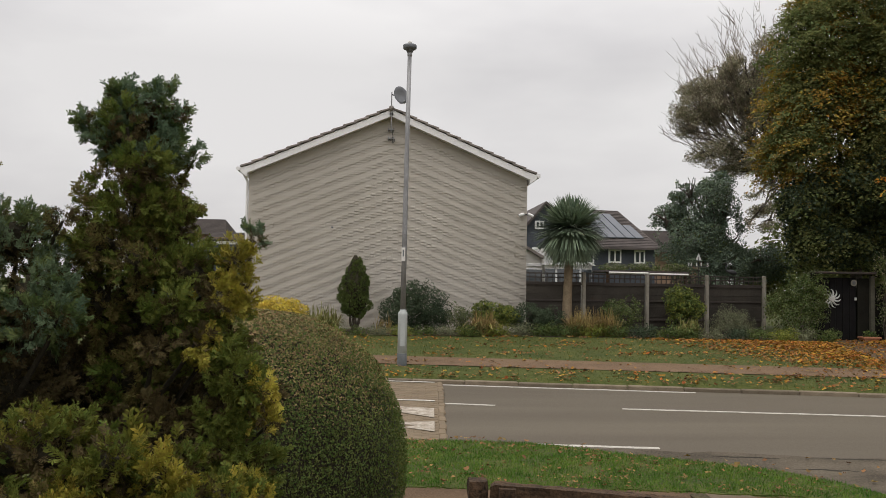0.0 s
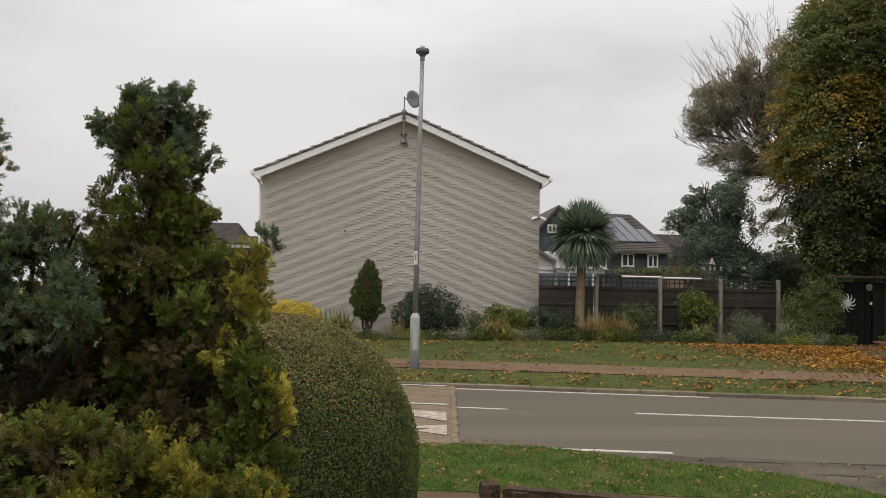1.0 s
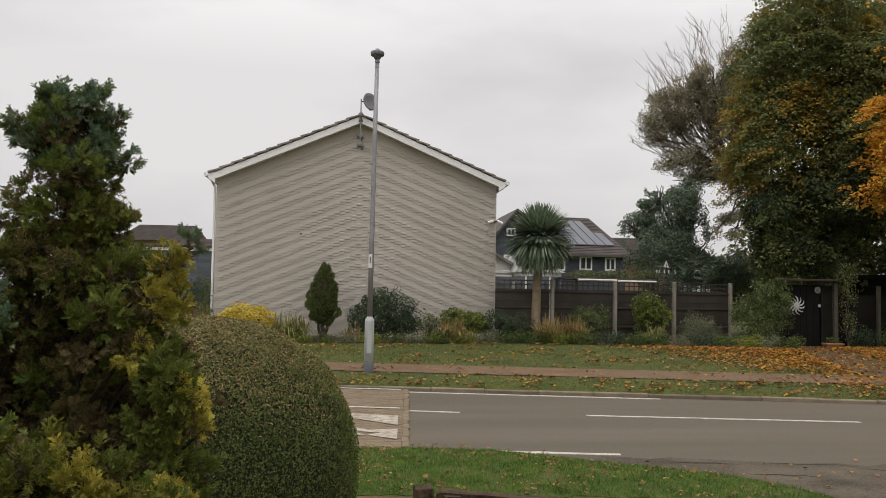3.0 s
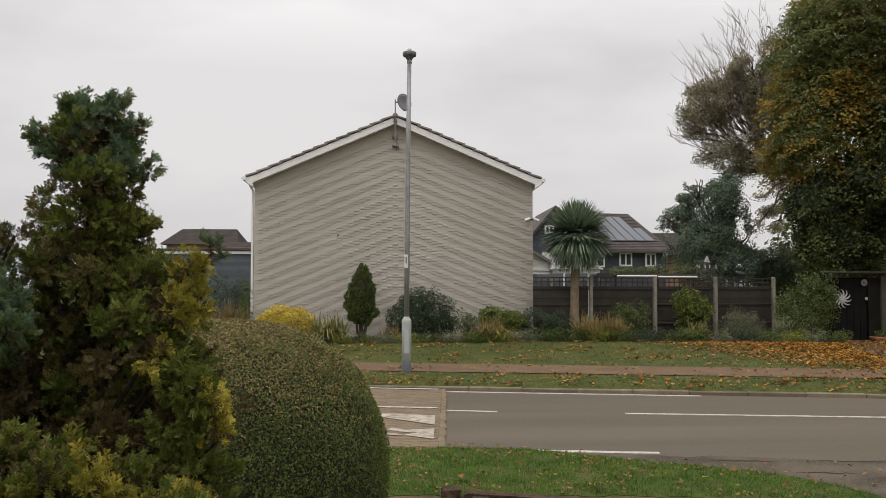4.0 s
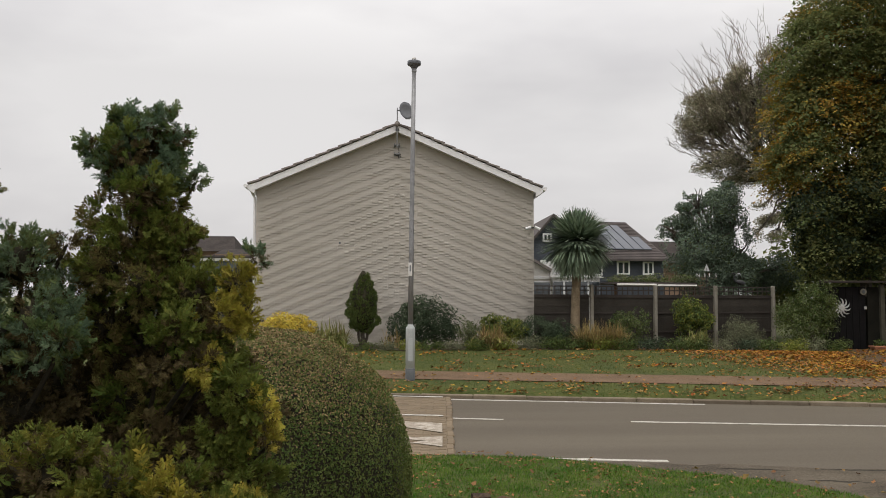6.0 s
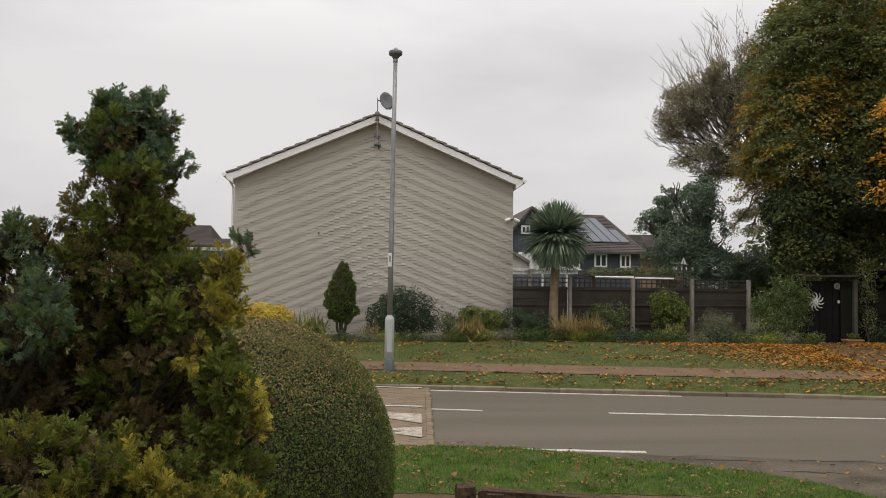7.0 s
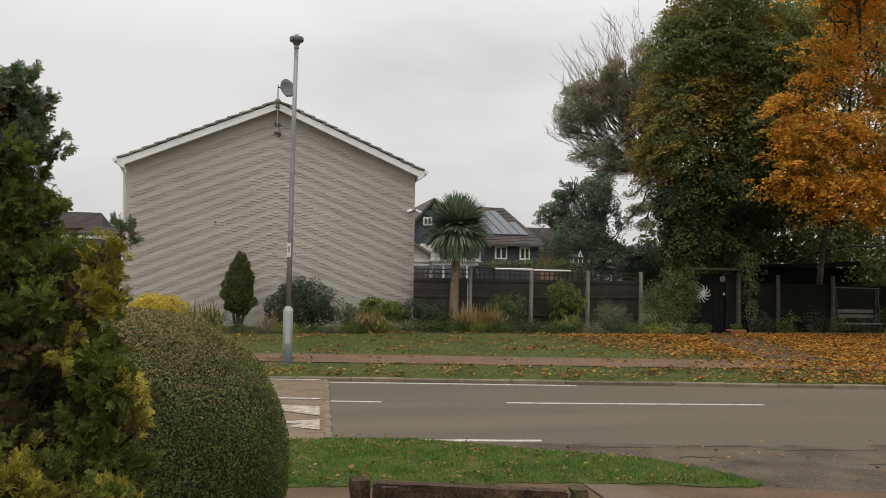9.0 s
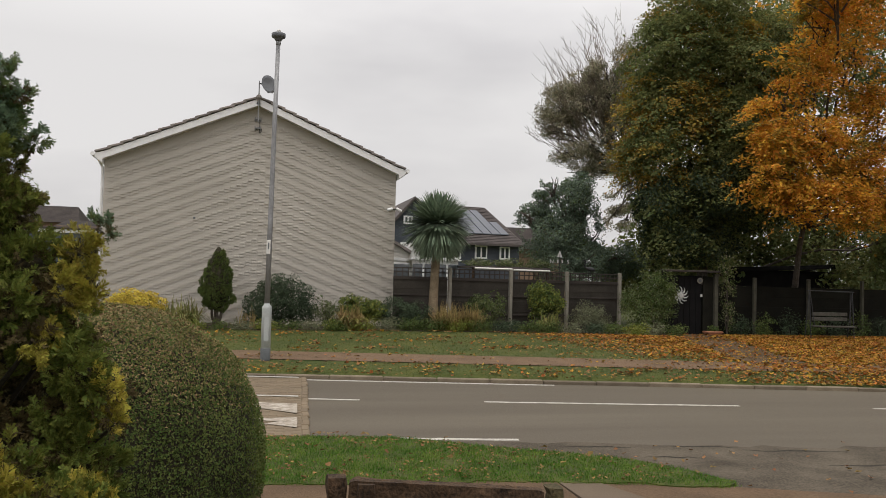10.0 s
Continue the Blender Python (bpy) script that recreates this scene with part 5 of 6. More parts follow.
tree("orange_maple", "maple with bright orange autumn leaves and open branches", (17.1, 24.0, 0.2), (17.2, 23.4, 3.7), [
    (14.4, 20.6, 6.0, 0.9, 0.9, 0.7), (14.3, 20.5, 7.0, 0.9, 0.9, 0.7), (14.2, 20.6, 4.8, 0.9, 0.9, 0.6), (14.5, 20.5, 4.0, 0.8, 0.8, 0.4), (15.5, 20.4, 4.6, 1.1, 0.9, 0.8), (15.6, 20.3, 6.1, 0.9, 0.9, 0.6), (15.0, 20.6, 8.0, 1.1, 1, 0.7),
    (16.5, 20.3, 4.2, 0.9, 0.9, 0.6), (17.0, 20.6, 5.2, 0.9, 0.9, 0.6), (17.2, 20.6, 7.4, 0.9, 0.9, 0.5), (16.6, 20.4, 8.7, 1.2, 1, 0.6), (18.4, 20.8, 4.4, 1.2, 1, 0.8), (18.4, 20.8, 6.6, 1.1, 1, 0.8), (15.9, 20.5, 9.6, 1.5, 1, 0.7), (15.0, 18.6, 10.4, 2.0, 2.0, 0.9), (18.6, 18.6, 10.2, 2.2, 2.2, 1.0), (21.6, 19.2, 9.6, 2.0, 2.2, 1.2), (20.6, 20.6, 6.8, 1.2, 1.2, 1.1), (20.8, 20.0, 4.6, 1.0, 1.0, 0.8)],
    [(BROAD, 0.095, 105000, "orange", 0.4, 0.37), (BROAD, 0.095, 24000, "mapleyellow", 0.4, 0.42)], trunk=0.13)
tree("thinning_tree", "half bare tree with bronze leaves and fine upright twigs", (16.8, 32.4, 0.3), (16.3, 32.2, 6.4), [
    (13.80, 31.6, 10.67, 0.90, 0.70, 0.43), (14.76, 31.6, 11.14, 0.65, 0.70, 0.65), (12.89, 31.6, 10.21, 0.56, 0.70, 0.30), (13.94, 31.0, 5.26, 0.46, 0.50, 0.19), (14.49, 31.0, 4.09, 0.34, 0.50, 0.25), (13.76, 31.0, 4.17, 0.21, 0.50, 0.46), (14.21, 31.0, 4.74, 0.38, 0.50, 0.15), (13.30, 32.2, 6.52, 0.97, 0.80, 0.31), (14.26, 32.2, 6.43, 0.88, 0.80, 0.39), (15.30, 32.2, 5.99, 0.57, 0.80, 0.66), (15.51, 32.2, 4.86, 0.26, 0.80, 0.83), (12.38, 32.0, 8.57, 1.05, 1.00, 0.87), (13.34, 32.0, 7.30, 1.26, 1.00, 0.74), (14.06, 32.0, 9.49, 1.22, 1.00, 1.35), (13.04, 32.0, 9.82, 0.87, 1.00, 0.74), (14.84, 32.0, 8.03, 0.87, 1.00, 1.53), (12.04, 31.50, 8.91, 0.88, 0.97, 0.65), (11.47, 31.80, 8.59, 0.54, 0.97, 0.59), (12.95, 32.10, 8.89, 0.79, 0.97, 0.54), (13.53, 31.65, 9.40, 1.01, 1.01, 0.95), (14.39, 31.95, 10.05, 1.02, 1.02, 1.15), (13.35, 31.50, 10.37, 0.65, 0.97, 0.41), (12.81, 31.80, 7.08, 1.02, 1.02, 0.51), (14.00, 32.10, 7.18, 1.02, 1.02, 0.61), (12.01, 31.65, 7.00, 0.41, 0.97, 0.41), (14.41, 31.95, 8.36, 0.84, 0.97, 1.15), (14.81, 31.50, 9.05, 0.88, 0.97, 1.78), (14.54, 31.80, 6.60, 0.90, 0.97, 0.39), (11.94, 32.10, 9.65, 0.48, 0.97, 0.36), (11.64, 31.65, 7.89, 0.41, 0.97, 0.36), (12.52, 31.95, 9.58, 0.61, 0.97, 0.41), (15.33, 31.50, 10.40, 1.19, 1.19, 1.48), (15.30, 31.80, 7.32, 0.90, 0.97, 1.49), (13.31, 32.10, 9.96, 0.54, 0.97, 0.36), (14.66, 31.65, 4.80, 0.48, 0.97, 0.30)],
    [(LEAF, 0.075, 98000, "brownleaf", 0.1, 0.44), (LEAF, 0.075, 46000, "grey", 0.1, 0.46)], bark="bark", trunk=0.075)
twig_tree = bpy.data.objects["thinning_tree"]
tw = []
tr_ = random.Random(9)
heart = Vector((14.8, 31.8, 6.4))
for k in range(150):
    way = radians(tr_.uniform(48, 168))
    a = heart + Vector((math.cos(way), tr_.uniform(-0.3, 0.3), math.sin(way))) * tr_.uniform(1.2, 2.6)
    b = heart + Vector((math.cos(way) * 0.95, tr_.uniform(-0.3, 0.3), math.sin(way) + 0.12)) * tr_.uniform(3.2, 4.4 + 4.2 * max(0.0, math.sin(way) - 0.55))
    tw.append(limb(a, b, 0.018, 0.005, n=6, sides=4, wobble=0.09, seed=k))
    for j in range(9):
        f = tr_.uniform(0.2, 0.97)
        p0 = a.lerp(b, f)
        tw.append(limb(p0, p0 + ((b - a).normalized() * 0.5 + Vector((tr_.uniform(-0.6, 0.45), tr_.uniform(-0.4, 0.4), tr_.uniform(0.0, 0.6)))) * tr_.uniform(0.5, 1.0), 0.010, 0.004, n=4, sides=3, wobble=0.12, seed=k * 9 + j))
tagged(part("twig_mass", joined(*tw), M["palebark"], twig_tree, "bare upright twigs"), kind="stuff")
tree("holly_tree", "dark glossy evergreen behind the fence", (11.3, 27.5, 0.3), (11.3, 27.5, 2.0), [
    (12.16, 27.6, 2.75, 0.45, 0.60, 0.49), (12.58, 27.6, 2.29, 0.56, 0.60, 0.49), (13.29, 27.6, 2.49, 0.56, 0.60, 0.56), (11.74, 27.6, 3.38, 0.45, 0.60, 0.60), (10.75, 26.90, 4.80, 0.68, 0.68, 0.59), (11.22, 27.20, 5.16, 0.43, 0.57, 0.38), (10.34, 27.50, 4.77, 0.47, 0.57, 0.39), (9.86, 27.05, 5.21, 0.25, 0.57, 0.21), (9.60, 27.35, 4.29, 0.60, 0.60, 0.34), (8.92, 26.90, 4.06, 0.25, 0.57, 0.18), (10.47, 27.20, 4.02, 1.02, 1.02, 0.72), (11.42, 27.50, 4.05, 0.60, 0.60, 0.86), (10.02, 27.05, 3.21, 1.15, 1.15, 0.80), (11.44, 27.35, 3.08, 0.70, 0.70, 0.94), (10.61, 26.90, 2.28, 1.26, 1.26, 0.84), (9.20, 27.20, 3.79, 0.47, 0.57, 0.28), (11.88, 27.50, 2.44, 0.60, 0.60, 0.69), (9.56, 27.05, 4.76, 0.25, 0.57, 0.17), (11.13, 27.35, 5.52, 0.20, 0.57, 0.17), (12.71, 26.90, 2.79, 0.43, 0.57, 0.46), (10.64, 27.20, 5.16, 0.25, 0.57, 0.22)],
    [(LEAF, 0.070, 80000, "holly", 0.3, 0.30), (LEAF, 0.075, 7000, "shrub", 0.7, 0.42)], trunk=0.1)
tree("background_tree", "shaded green trees closing the garden", (22.0, 28.0, 0.2), (22.0, 28.0, 3.0), [
    (20.2, 27.0, 3.4, 1.6, 1.2, 1.2), (22.0, 27.0, 4.4, 1.8, 1.4, 1.6), (19.6, 28, 5.0, 1.5, 1.3, 1.2), (23.5, 27, 3, 1.8, 1.4, 1.6), (20.6, 24.2, 1.7, 1.2, 0.8, 0.9), (22.0, 28, 7.0, 2.2, 1.4, 1.6), (21.6, 24.5, 3.0, 1.1, 0.9, 0.7), (19.0, 28.5, 6.6, 2.0, 1.3, 1.5), (20.5, 28.5, 9.4, 2.4, 1.5, 1.8), (23.5, 28, 10.5, 2.2, 1.5, 2.0), (17.6, 28.5, 8.8, 1.4, 1.2, 1.6), (21.0, 28.5, 12.3, 2.4, 1.5, 1.6), (24.0, 28.5, 13.0, 2.2, 1.5, 1.8), (18.0, 28.5, 12.0, 1.8, 1.4, 1.4)],
    [(LEAF, 0.19, 30000, "maple", 0.2, 0.2)], trunk=0.2)
tree("background_tree", "dark hedge trees behind the shed", (17.0, 30.0, 0.2), (17.0, 30.0, 2.0), [
    (14.6, 29.0, 2.6, 1.6, 1.0, 1.5), (17.0, 29.4, 3.0, 2.0, 1.0, 1.6), (19.2, 29.4, 3.2, 1.8, 1.0, 1.6), (13.4, 29.0, 1.8, 1.0, 0.8, 1.2), (16.5, 29.2, 5.0, 1.8, 1.0, 1.3), (18.6, 29.2, 5.4, 1.8, 1.0, 1.3), (15.4, 26.2, 2.2, 1.6, 0.5, 0.9), (21.5, 29.4, 3.2, 1.8, 1.0, 2.0), (21.4, 24.0, 3.6, 1.2, 0.8, 1.0), (21.0, 25.6, 2.2, 1.3, 0.6, 1.0), (23.0, 25.6, 2.4, 1.4, 0.8, 1.2)],
    [(LEAF, 0.20, 24000, "maple", 0.2, 0.15)], trunk=0.15)


# ---------------- planting along the house and fence ----------------
def shrub(label, lobes, leaf_sets, name="shrub", stem=True, category="shrub"):
    t = thing(name, label, category, "shrubs in the planting bed")
    x = sum(lo[0] for lo in lobes) / len(lobes)
    y = sum(lo[1] for lo in lobes) / len(lobes)
    g = land(x, y)
    st = [limb((x, y, g - 0.02), lo[:3], 0.02, 0.006, n=4, sides=5, wobble=0.08, seed=k) for k, lo in enumerate(lobes)]
    tagged(part("stem_mass", joined(*st), M["bark"], t), kind="stuff")
    for shape, size, count, material, inner, gap in leaf_sets:
        pos, out = shell(lobes, count * 2.5, inner, 1.06, gap, 4.0)
        pos[:, 2] = np.maximum(pos[:, 2], g + 0.03)
        tagged(part("foliage", dense(pos, out, "leaves", shape, size * 0.62, M[material], 0.8, 0.3), None, t), kind="stuff")
    return t


def tuft(label, x, y, h, r, n, material, droop=0.5, width=1.0, name="ornamental_grass", category="grass plant"):
    """A tuft of long arching blades."""
    t = thing(name, label, category, "tufts in the planting bed")
    g = land(x, y)
    vs, fs = [], []
    for k in range(n):
        a, lean = rng.uniform(0, 2 * np.pi), rng.uniform(0.1, 1.0)
        bx, by = x + rng.uniform(-0.4, 0.4) * r, y + rng.uniform(-0.4, 0.4) * r * 0.6
        hh = h * rng.uniform(0.65, 1.1)
        out = r * lean * rng.uniform(0.6, 1.1)
        w = 0.012 * width * rng.uniform(0.7, 1.3)
        sx, sy = -math.sin(a) * w, math.cos(a) * w
        base = len(vs)
        for q in (0, 0.35, 0.7, 1.0):
            rr = out * q ** 1.4
            zz = g + hh * (q - droop * lean * q ** 3)
            ww = 1 - 0.85 * q
            px, py = bx + math.cos(a) * rr, by + math.sin(a) * rr
            vs += [(px - sx * ww, py - sy * ww, zz), (px + sx * ww, py + sy * ww, zz)]
        fs += [(base + 2 * i, base + 2 * i + 1, base + 2 * i + 3, base + 2 * i + 2) for i in range(3)]
    tagged(part("blade_mass", fast_mesh("blade_mass", vs, fs, M[material]), None, t), kind="stuff")
    return t


# topiary cone on a stem
tp = thing("topiary_conifer", "clipped egg-shaped dark green conifer on a short stem", "conifer")
part("trunk", joined(limb((-0.82, 21.25, 0.38), (-0.84, 21.25, 0.95), 0.07, 0.05, seed=1), limb((-0.78, 21.25, 0.40), (-0.70, 21.25, 0.95), 0.05, 0.03, seed=2), limb((-0.86, 21.25, 0.40), (-0.98, 21.25, 0.95), 0.04, 0.03, seed=3)), M["bark"], tp)
tl = [(-0.84, 21.25, 1.20, 0.40, 0.40, 0.42), (-0.85, 21.25, 1.55, 0.37, 0.37, 0.45), (-0.82, 21.25, 1.90, 0.24, 0.25, 0.38), (-0.80, 21.25, 2.12, 0.12, 0.13, 0.2)]
pos, out = shell(tl, 5200, 0.82, 0.98)
part("foliage", scatter("foliage", SPRAYS[0], pos, out * 0.5 + rng.normal(size=out.shape) * 0.3 + np.array([0, 0, 0.9]), rng.uniform(0.7, 1.2, len(pos)) * 0.072, M["shrub"]), None, tp)
# topiary core, also in the shade colour
part("inner_core", lathe([(0.05, -0.72), (0.28, -0.45), (0.32, -0.15), (0.30, 0.2), (0.2, 0.5), (0.09, 0.75), (0.03, 0.85)], 14, (-0.84, 21.25, 1.55)), M["core"], tp, "inner twig mass, near-black as inner shade", True)

shrub("wide dark evergreen bush against the gable", [(0.45, 21.4, 1.0, 0.55, 0.5, 0.55), (0.95, 21.4, 1.1, 0.6, 0.5, 0.6), (0.6, 21.4, 1.4, 0.45, 0.45, 0.4), (1.25, 21.4, 0.9, 0.4, 0.4, 0.45), (0.1, 21.4, 0.9, 0.35, 0.35, 0.4)], [(LEAF, 0.085, 6500, "darkshrub", 0.5, 0.18)])
shrub("bright yellow variegated shrub", [(-2.7, 21.0, 0.92, 0.62, 0.5, 0.40), (-2.4, 21.0, 0.86, 0.42, 0.4, 0.36), (-3.0, 21.0, 0.86, 0.42, 0.4, 0.38)], [(LEAF, 0.075, 5200, "yellow", 0.75, 0.1), (LEAF, 0.07, 900, "shrub", 0.4, 0.2)])
tuft("straw and green strap-leaved clump", -1.65, 20.95, 0.85, 0.95, 260, "strap", 0.95, 2.4, "strap_plant", "plant")
tuft("pale strap-leaved clump beside the topiary", -0.1, 21.1, 0.6, 0.5, 45, "straw", 0.6, 1.2, "strap_plant", "plant")
shrub("grey-green twiggy shrub below the gable wall", [(1.8, 21.3, 0.9, 0.4, 0.35, 0.35), (2.05, 21.3, 0.75, 0.35, 0.3, 0.3)], [(LEAF, 0.07, 900, "grey", 0.3, 0.35), (LEAF, 0.07, 500, "shrub", 0.3, 0.3)])
shrub("lime green and olive leafy shrub", [(2.8, 21.3, 0.95, 0.5, 0.4, 0.3), (2.45, 21.3, 1.0, 0.3, 0.3, 0.3), (3.1, 21.3, 0.9, 0.35, 0.35, 0.28)], [(LEAF, 0.09, 1300, "lime", 0.6, 0.25), (LEAF, 0.09, 1500, "shrub", 0.4, 0.2)])
tuft("orange-brown arching grass clump", 2.42, 20.7, 0.75, 0.6, 220, "straw", 0.75, 1.8, "ornamental_grass", "grass plant")
shrub("dark blue-green low bush by the house corner", [(3.7, 21.3, 0.85, 0.55, 0.45, 0.4), (4.2, 21.3, 0.8, 0.4, 0.4, 0.35)], [(LEAF, 0.075, 3600, "darkshrub", 0.5, 0.2)])
tuft("straw-coloured upright grass under the palm", 4.95, 20.85, 0.8, 0.75, 420, "straw", 0.55, 1.0)
tuft("straw-coloured upright grass beside the palm", 5.6, 20.95, 0.78, 0.6, 320, "straw", 0.55, 1.0)
shrub("olive leafy shrub at the fence", [(6.15, 21.7, 0.85, 0.5, 0.4, 0.5), (6.4, 21.7, 1.1, 0.35, 0.35, 0.35), (5.9, 21.7, 1.0, 0.3, 0.3, 0.4)], [(LEAF, 0.08, 1900, "shrub", 0.3, 0.3), (LEAF, 0.07, 700, "grey", 0.3, 0.3)])
shrub("yellow-green rounded shrub with big leaves", [(7.95, 21.9, 1.3, 0.5, 0.4, 0.35), (7.8, 21.9, 1.55, 0.35, 0.35, 0.22), (8.2, 21.9, 1.15, 0.35, 0.35, 0.3), (7.95, 21.9, 0.85, 0.42, 0.35, 0.35), (7.75, 21.9, 1.15, 0.3, 0.3, 0.3)], [(LEAF, 0.11, 900, "lime", 0.7, 0.25), (LEAF, 0.11, 1500, "shrub", 0.3, 0.2)])
tuft("green and straw leaves of a lily clump", 7.75, 21.0, 0.65, 0.6, 130, "strap", 0.6, 1.6, "strap_plant", "plant")
shrub("grey-leaved rounded shrub in front of the fence", [(9.35, 22.1, 0.85, 0.5, 0.4, 0.42), (9.1, 22.1, 0.75, 0.4, 0.35, 0.35), (9.7, 22.1, 0.75, 0.35, 0.3, 0.3)], [(LEAF, 0.06, 2300, "grey", 0.4, 0.25)])
shrub("tall pale variegated shrub beside the gate", [(11.05, 21.6, 1.5, 0.6, 0.5, 0.6), (10.75, 21.6, 1.0, 0.6, 0.5, 0.6), (11.3, 21.6, 1.1, 0.5, 0.45, 0.6), (11.3, 21.6, 1.85, 0.4, 0.4, 0.35), (10.4, 21.6, 1.3, 0.35, 0.35, 0.35), (11.55, 21.6, 1.55, 0.3, 0.3, 0.3)], [(LEAF, 0.085, 5200, "shrub", 0.25, 0.26), (LEAF, 0.08, 1000, "grey", 0.7, 0.45)])
shrub("tall thin climber on the fence post", [(13.55, 21.9, 2.4, 0.3, 0.25, 0.5), (13.6, 21.9, 1.7, 0.28, 0.25, 0.6), (13.65, 21.9, 0.9, 0.3, 0.3, 0.5)], [(LEAF, 0.08, 800, "shrub", 0.2, 0.45), (LEAF, 0.08, 300, "brownleaf", 0.2, 0.45)])
for k in range(16):
    bx = 2.0 + 0.62 * k
    if 11.3 < bx < 13.4:
        continue
    by = 20.52 + 0.02 * bx + rng.uniform(-0.1, 0.15)
    kind = ("shrub", "darkshrub", "grey", "lime")[(k * 7) % 4] if k % 3 else "shrub"
    shrub(("low leafy green ground cover plant", "low mixed border plant")[k % 2], [(bx, by, land(bx, by) + 0.12, 0.34, 0.28, 0.2), (bx + 0.25, by + 0.1, land(bx, by) + 0.16, 0.25, 0.25, 0.2)], [(LEAF, 0.075, 520, kind, 0.2, 0.2)], "border_plant", category="plant")
for k in range(9):
    bx = -2.4 + 0.55 * k
    shrub("low leafy border plant below the gable", [(bx, 20.6, land(bx, 20.6) + 0.10, 0.34, 0.25, 0.16)], [(LEAF, 0.07, 320, ("shrub", "grey", "lime")[k % 3], 0.2, 0.2)], "border_plant", category="plant")
for k in range(7):
    bx = 14.0 + k * 0.8
    shrub("shaded leafy plant below the fence", [(bx, 21.8, 0.55, 0.4, 0.3, 0.4 + 0.1 * (k % 3))], [(LEAF, 0.09, 500, ("darkshrub", "shrub")[k % 2], 0.2, 0.3)], "border_plant", category="plant")
# beyond the left corner of the house: ivy hedge and tall grasses
shrub("dark ivy-covered hedge beside the garage", [(-4.4, 25.2, 1.3, 0.6, 0.6, 0.8), (-5.3, 25.2, 1.2, 0.8, 0.6, 0.9), (-6.3, 25.4, 1.1, 0.8, 0.6, 0.9), (-7.4, 25.4, 1.1, 0.9, 0.6, 1.0)], [(LEAF, 0.10, 6500, "darkshrub", 0.5, 0.15)], "hedge", category="hedge")
for k in range(5):
    tuft("tall straw-coloured grass beside the house corner", -4.1 - 0.55 * k, 23.4 + 0.1 * k, 1.05, 0.45, 150, "straw", 0.35, 1.1)
shrub("climbing plant on the house corner", [(-3.95, 22.3, 1.5, 0.2, 0.25, 0.5), (-3.9, 22.3, 0.9, 0.25, 0.25, 0.4)], [(LEAF, 0.08, 420, "shrub", 0.2, 0.35)], "climber", category="plant")
shrub("rambling plants over the veranda roof", [(7.2, 25.9, 2.3, 0.6, 0.4, 0.16), (8.3, 26.1, 2.32, 0.7, 0.4, 0.18), (9.3, 26.3, 2.32, 0.5, 0.4, 0.2)], [(LEAF, 0.10, 900, "grey", 0.2, 0.3), (LEAF, 0.10, 900, "shrub", 0.2, 0.3)], "climber", category="plant")

# cabbage palm
palm = thing("cabbage_palm", "cabbage palm with a rough trunk and a ball of narrow blades", "palm")
part("trunk", tube([(4.80, 21.95, 0.3), (4.78, 21.95, 1.0), (4.80, 21.95, 1.8), (4.86, 21.95, 2.9)], [0.165, 0.13, 0.115, 0.12], 12), M["bark2"], palm, "rough pale brown trunk", True)
vs, fs = [], []
for k in range(3800):
    d = rng.normal(size=3)
    d /= np.linalg.norm(d)
    if d[2] < -0.8:
        continue
    length = rng.uniform(0.72, 1.08) * (1.0 if d[2] > -0.15 else 0.74)
    side = np.cross(d, [0, 0, 1.0])
    side /= np.linalg.norm(side) + 1e-6
    base = len(vs)
    for q, w in ((0.05, 0.018), (0.4, 0.030), (0.75, 0.022), (1.0, 0.002)):
        p = np.array([4.86, 21.95, 3.20]) + d * q * length * np.array([1.10, 1.10, 0.96])
        p[2] -= 0.22 * q ** 2.5 * (1 - max(0.0, d[2])) + (0.25 * q * q if d[2] < -0.1 else 0)
        vs += [tuple(p - side * w), tuple(p + side * w)]
    fs += [(base + 2 * i, base + 2 * i + 1, base + 2 * i + 3, base + 2 * i + 2) for i in range(3)]
tagged(part("blade_mass", fast_mesh("blade_mass", vs, fs, M["palm"]), None, palm, "narrow green blades"), kind="stuff")

# pot, swing seat, vane
pot = thing("plant_pot", "terracotta trough with a small plant beside the gate", "plant pot", at=(12.9, 21.5, 0.22))
part("pot", joined(box(0, 0, 0.12, 0.44, 0.26, 0.24, 0.02), box(0, 0, 0.235, 0.50, 0.31, 0.05, 0.01)), M["terracotta"], pot)
pos, out = shell([(0, 0, 0.32, 0.2, 0.12, 0.12)], 160, 0.2, 1.0)
part("plant", dense(pos, out, "plant", LEAF, 0.07, M["shrub"]), None, pot)
swing = thing("swing_seat", "weathered garden swing seat on a dark frame", "swing seat")
for x in (15.35, 16.75):
    part("leg", tube([(x - 0.02, 20.45, 0.25), (x + 0.02, 20.6, 1.72)], 0.012, 6), M["blackm"], swing)
    part("leg", tube([(x - 0.02, 20.75, 0.25), (x + 0.02, 20.6, 1.72)], 0.012, 6), M["blackm"], swing)
    part("chain", tube([(x + (0.12 if x < 16 else -0.12), 20.5, 0.74), (x + (0.05 if x < 16 else -0.05), 20.6, 1.68)], 0.010, 5), M["blackm"], swing)
part("top_bar", tube([(15.30, 20.6, 1.72), (16.83, 20.6, 1.70)], 0.016, 6), M["blackm"], swing)
for k, (y, z) in enumerate(((20.30, 0.72), (20.42, 0.72), (20.54, 0.72))):
    part("seat_slat", box(16.05, y, z, 1.22, 0.09, 0.035, 0.006), M["benchwood"], swing)
for z in (0.92, 1.06):
    part("back_slat", box(16.08, 20.66, z, 1.15, 0.03, 0.10, 0.006), M["benchwood"], swing)
vane = thing("weather_vane", "small weather vane with letters above the fence", "weather vane")
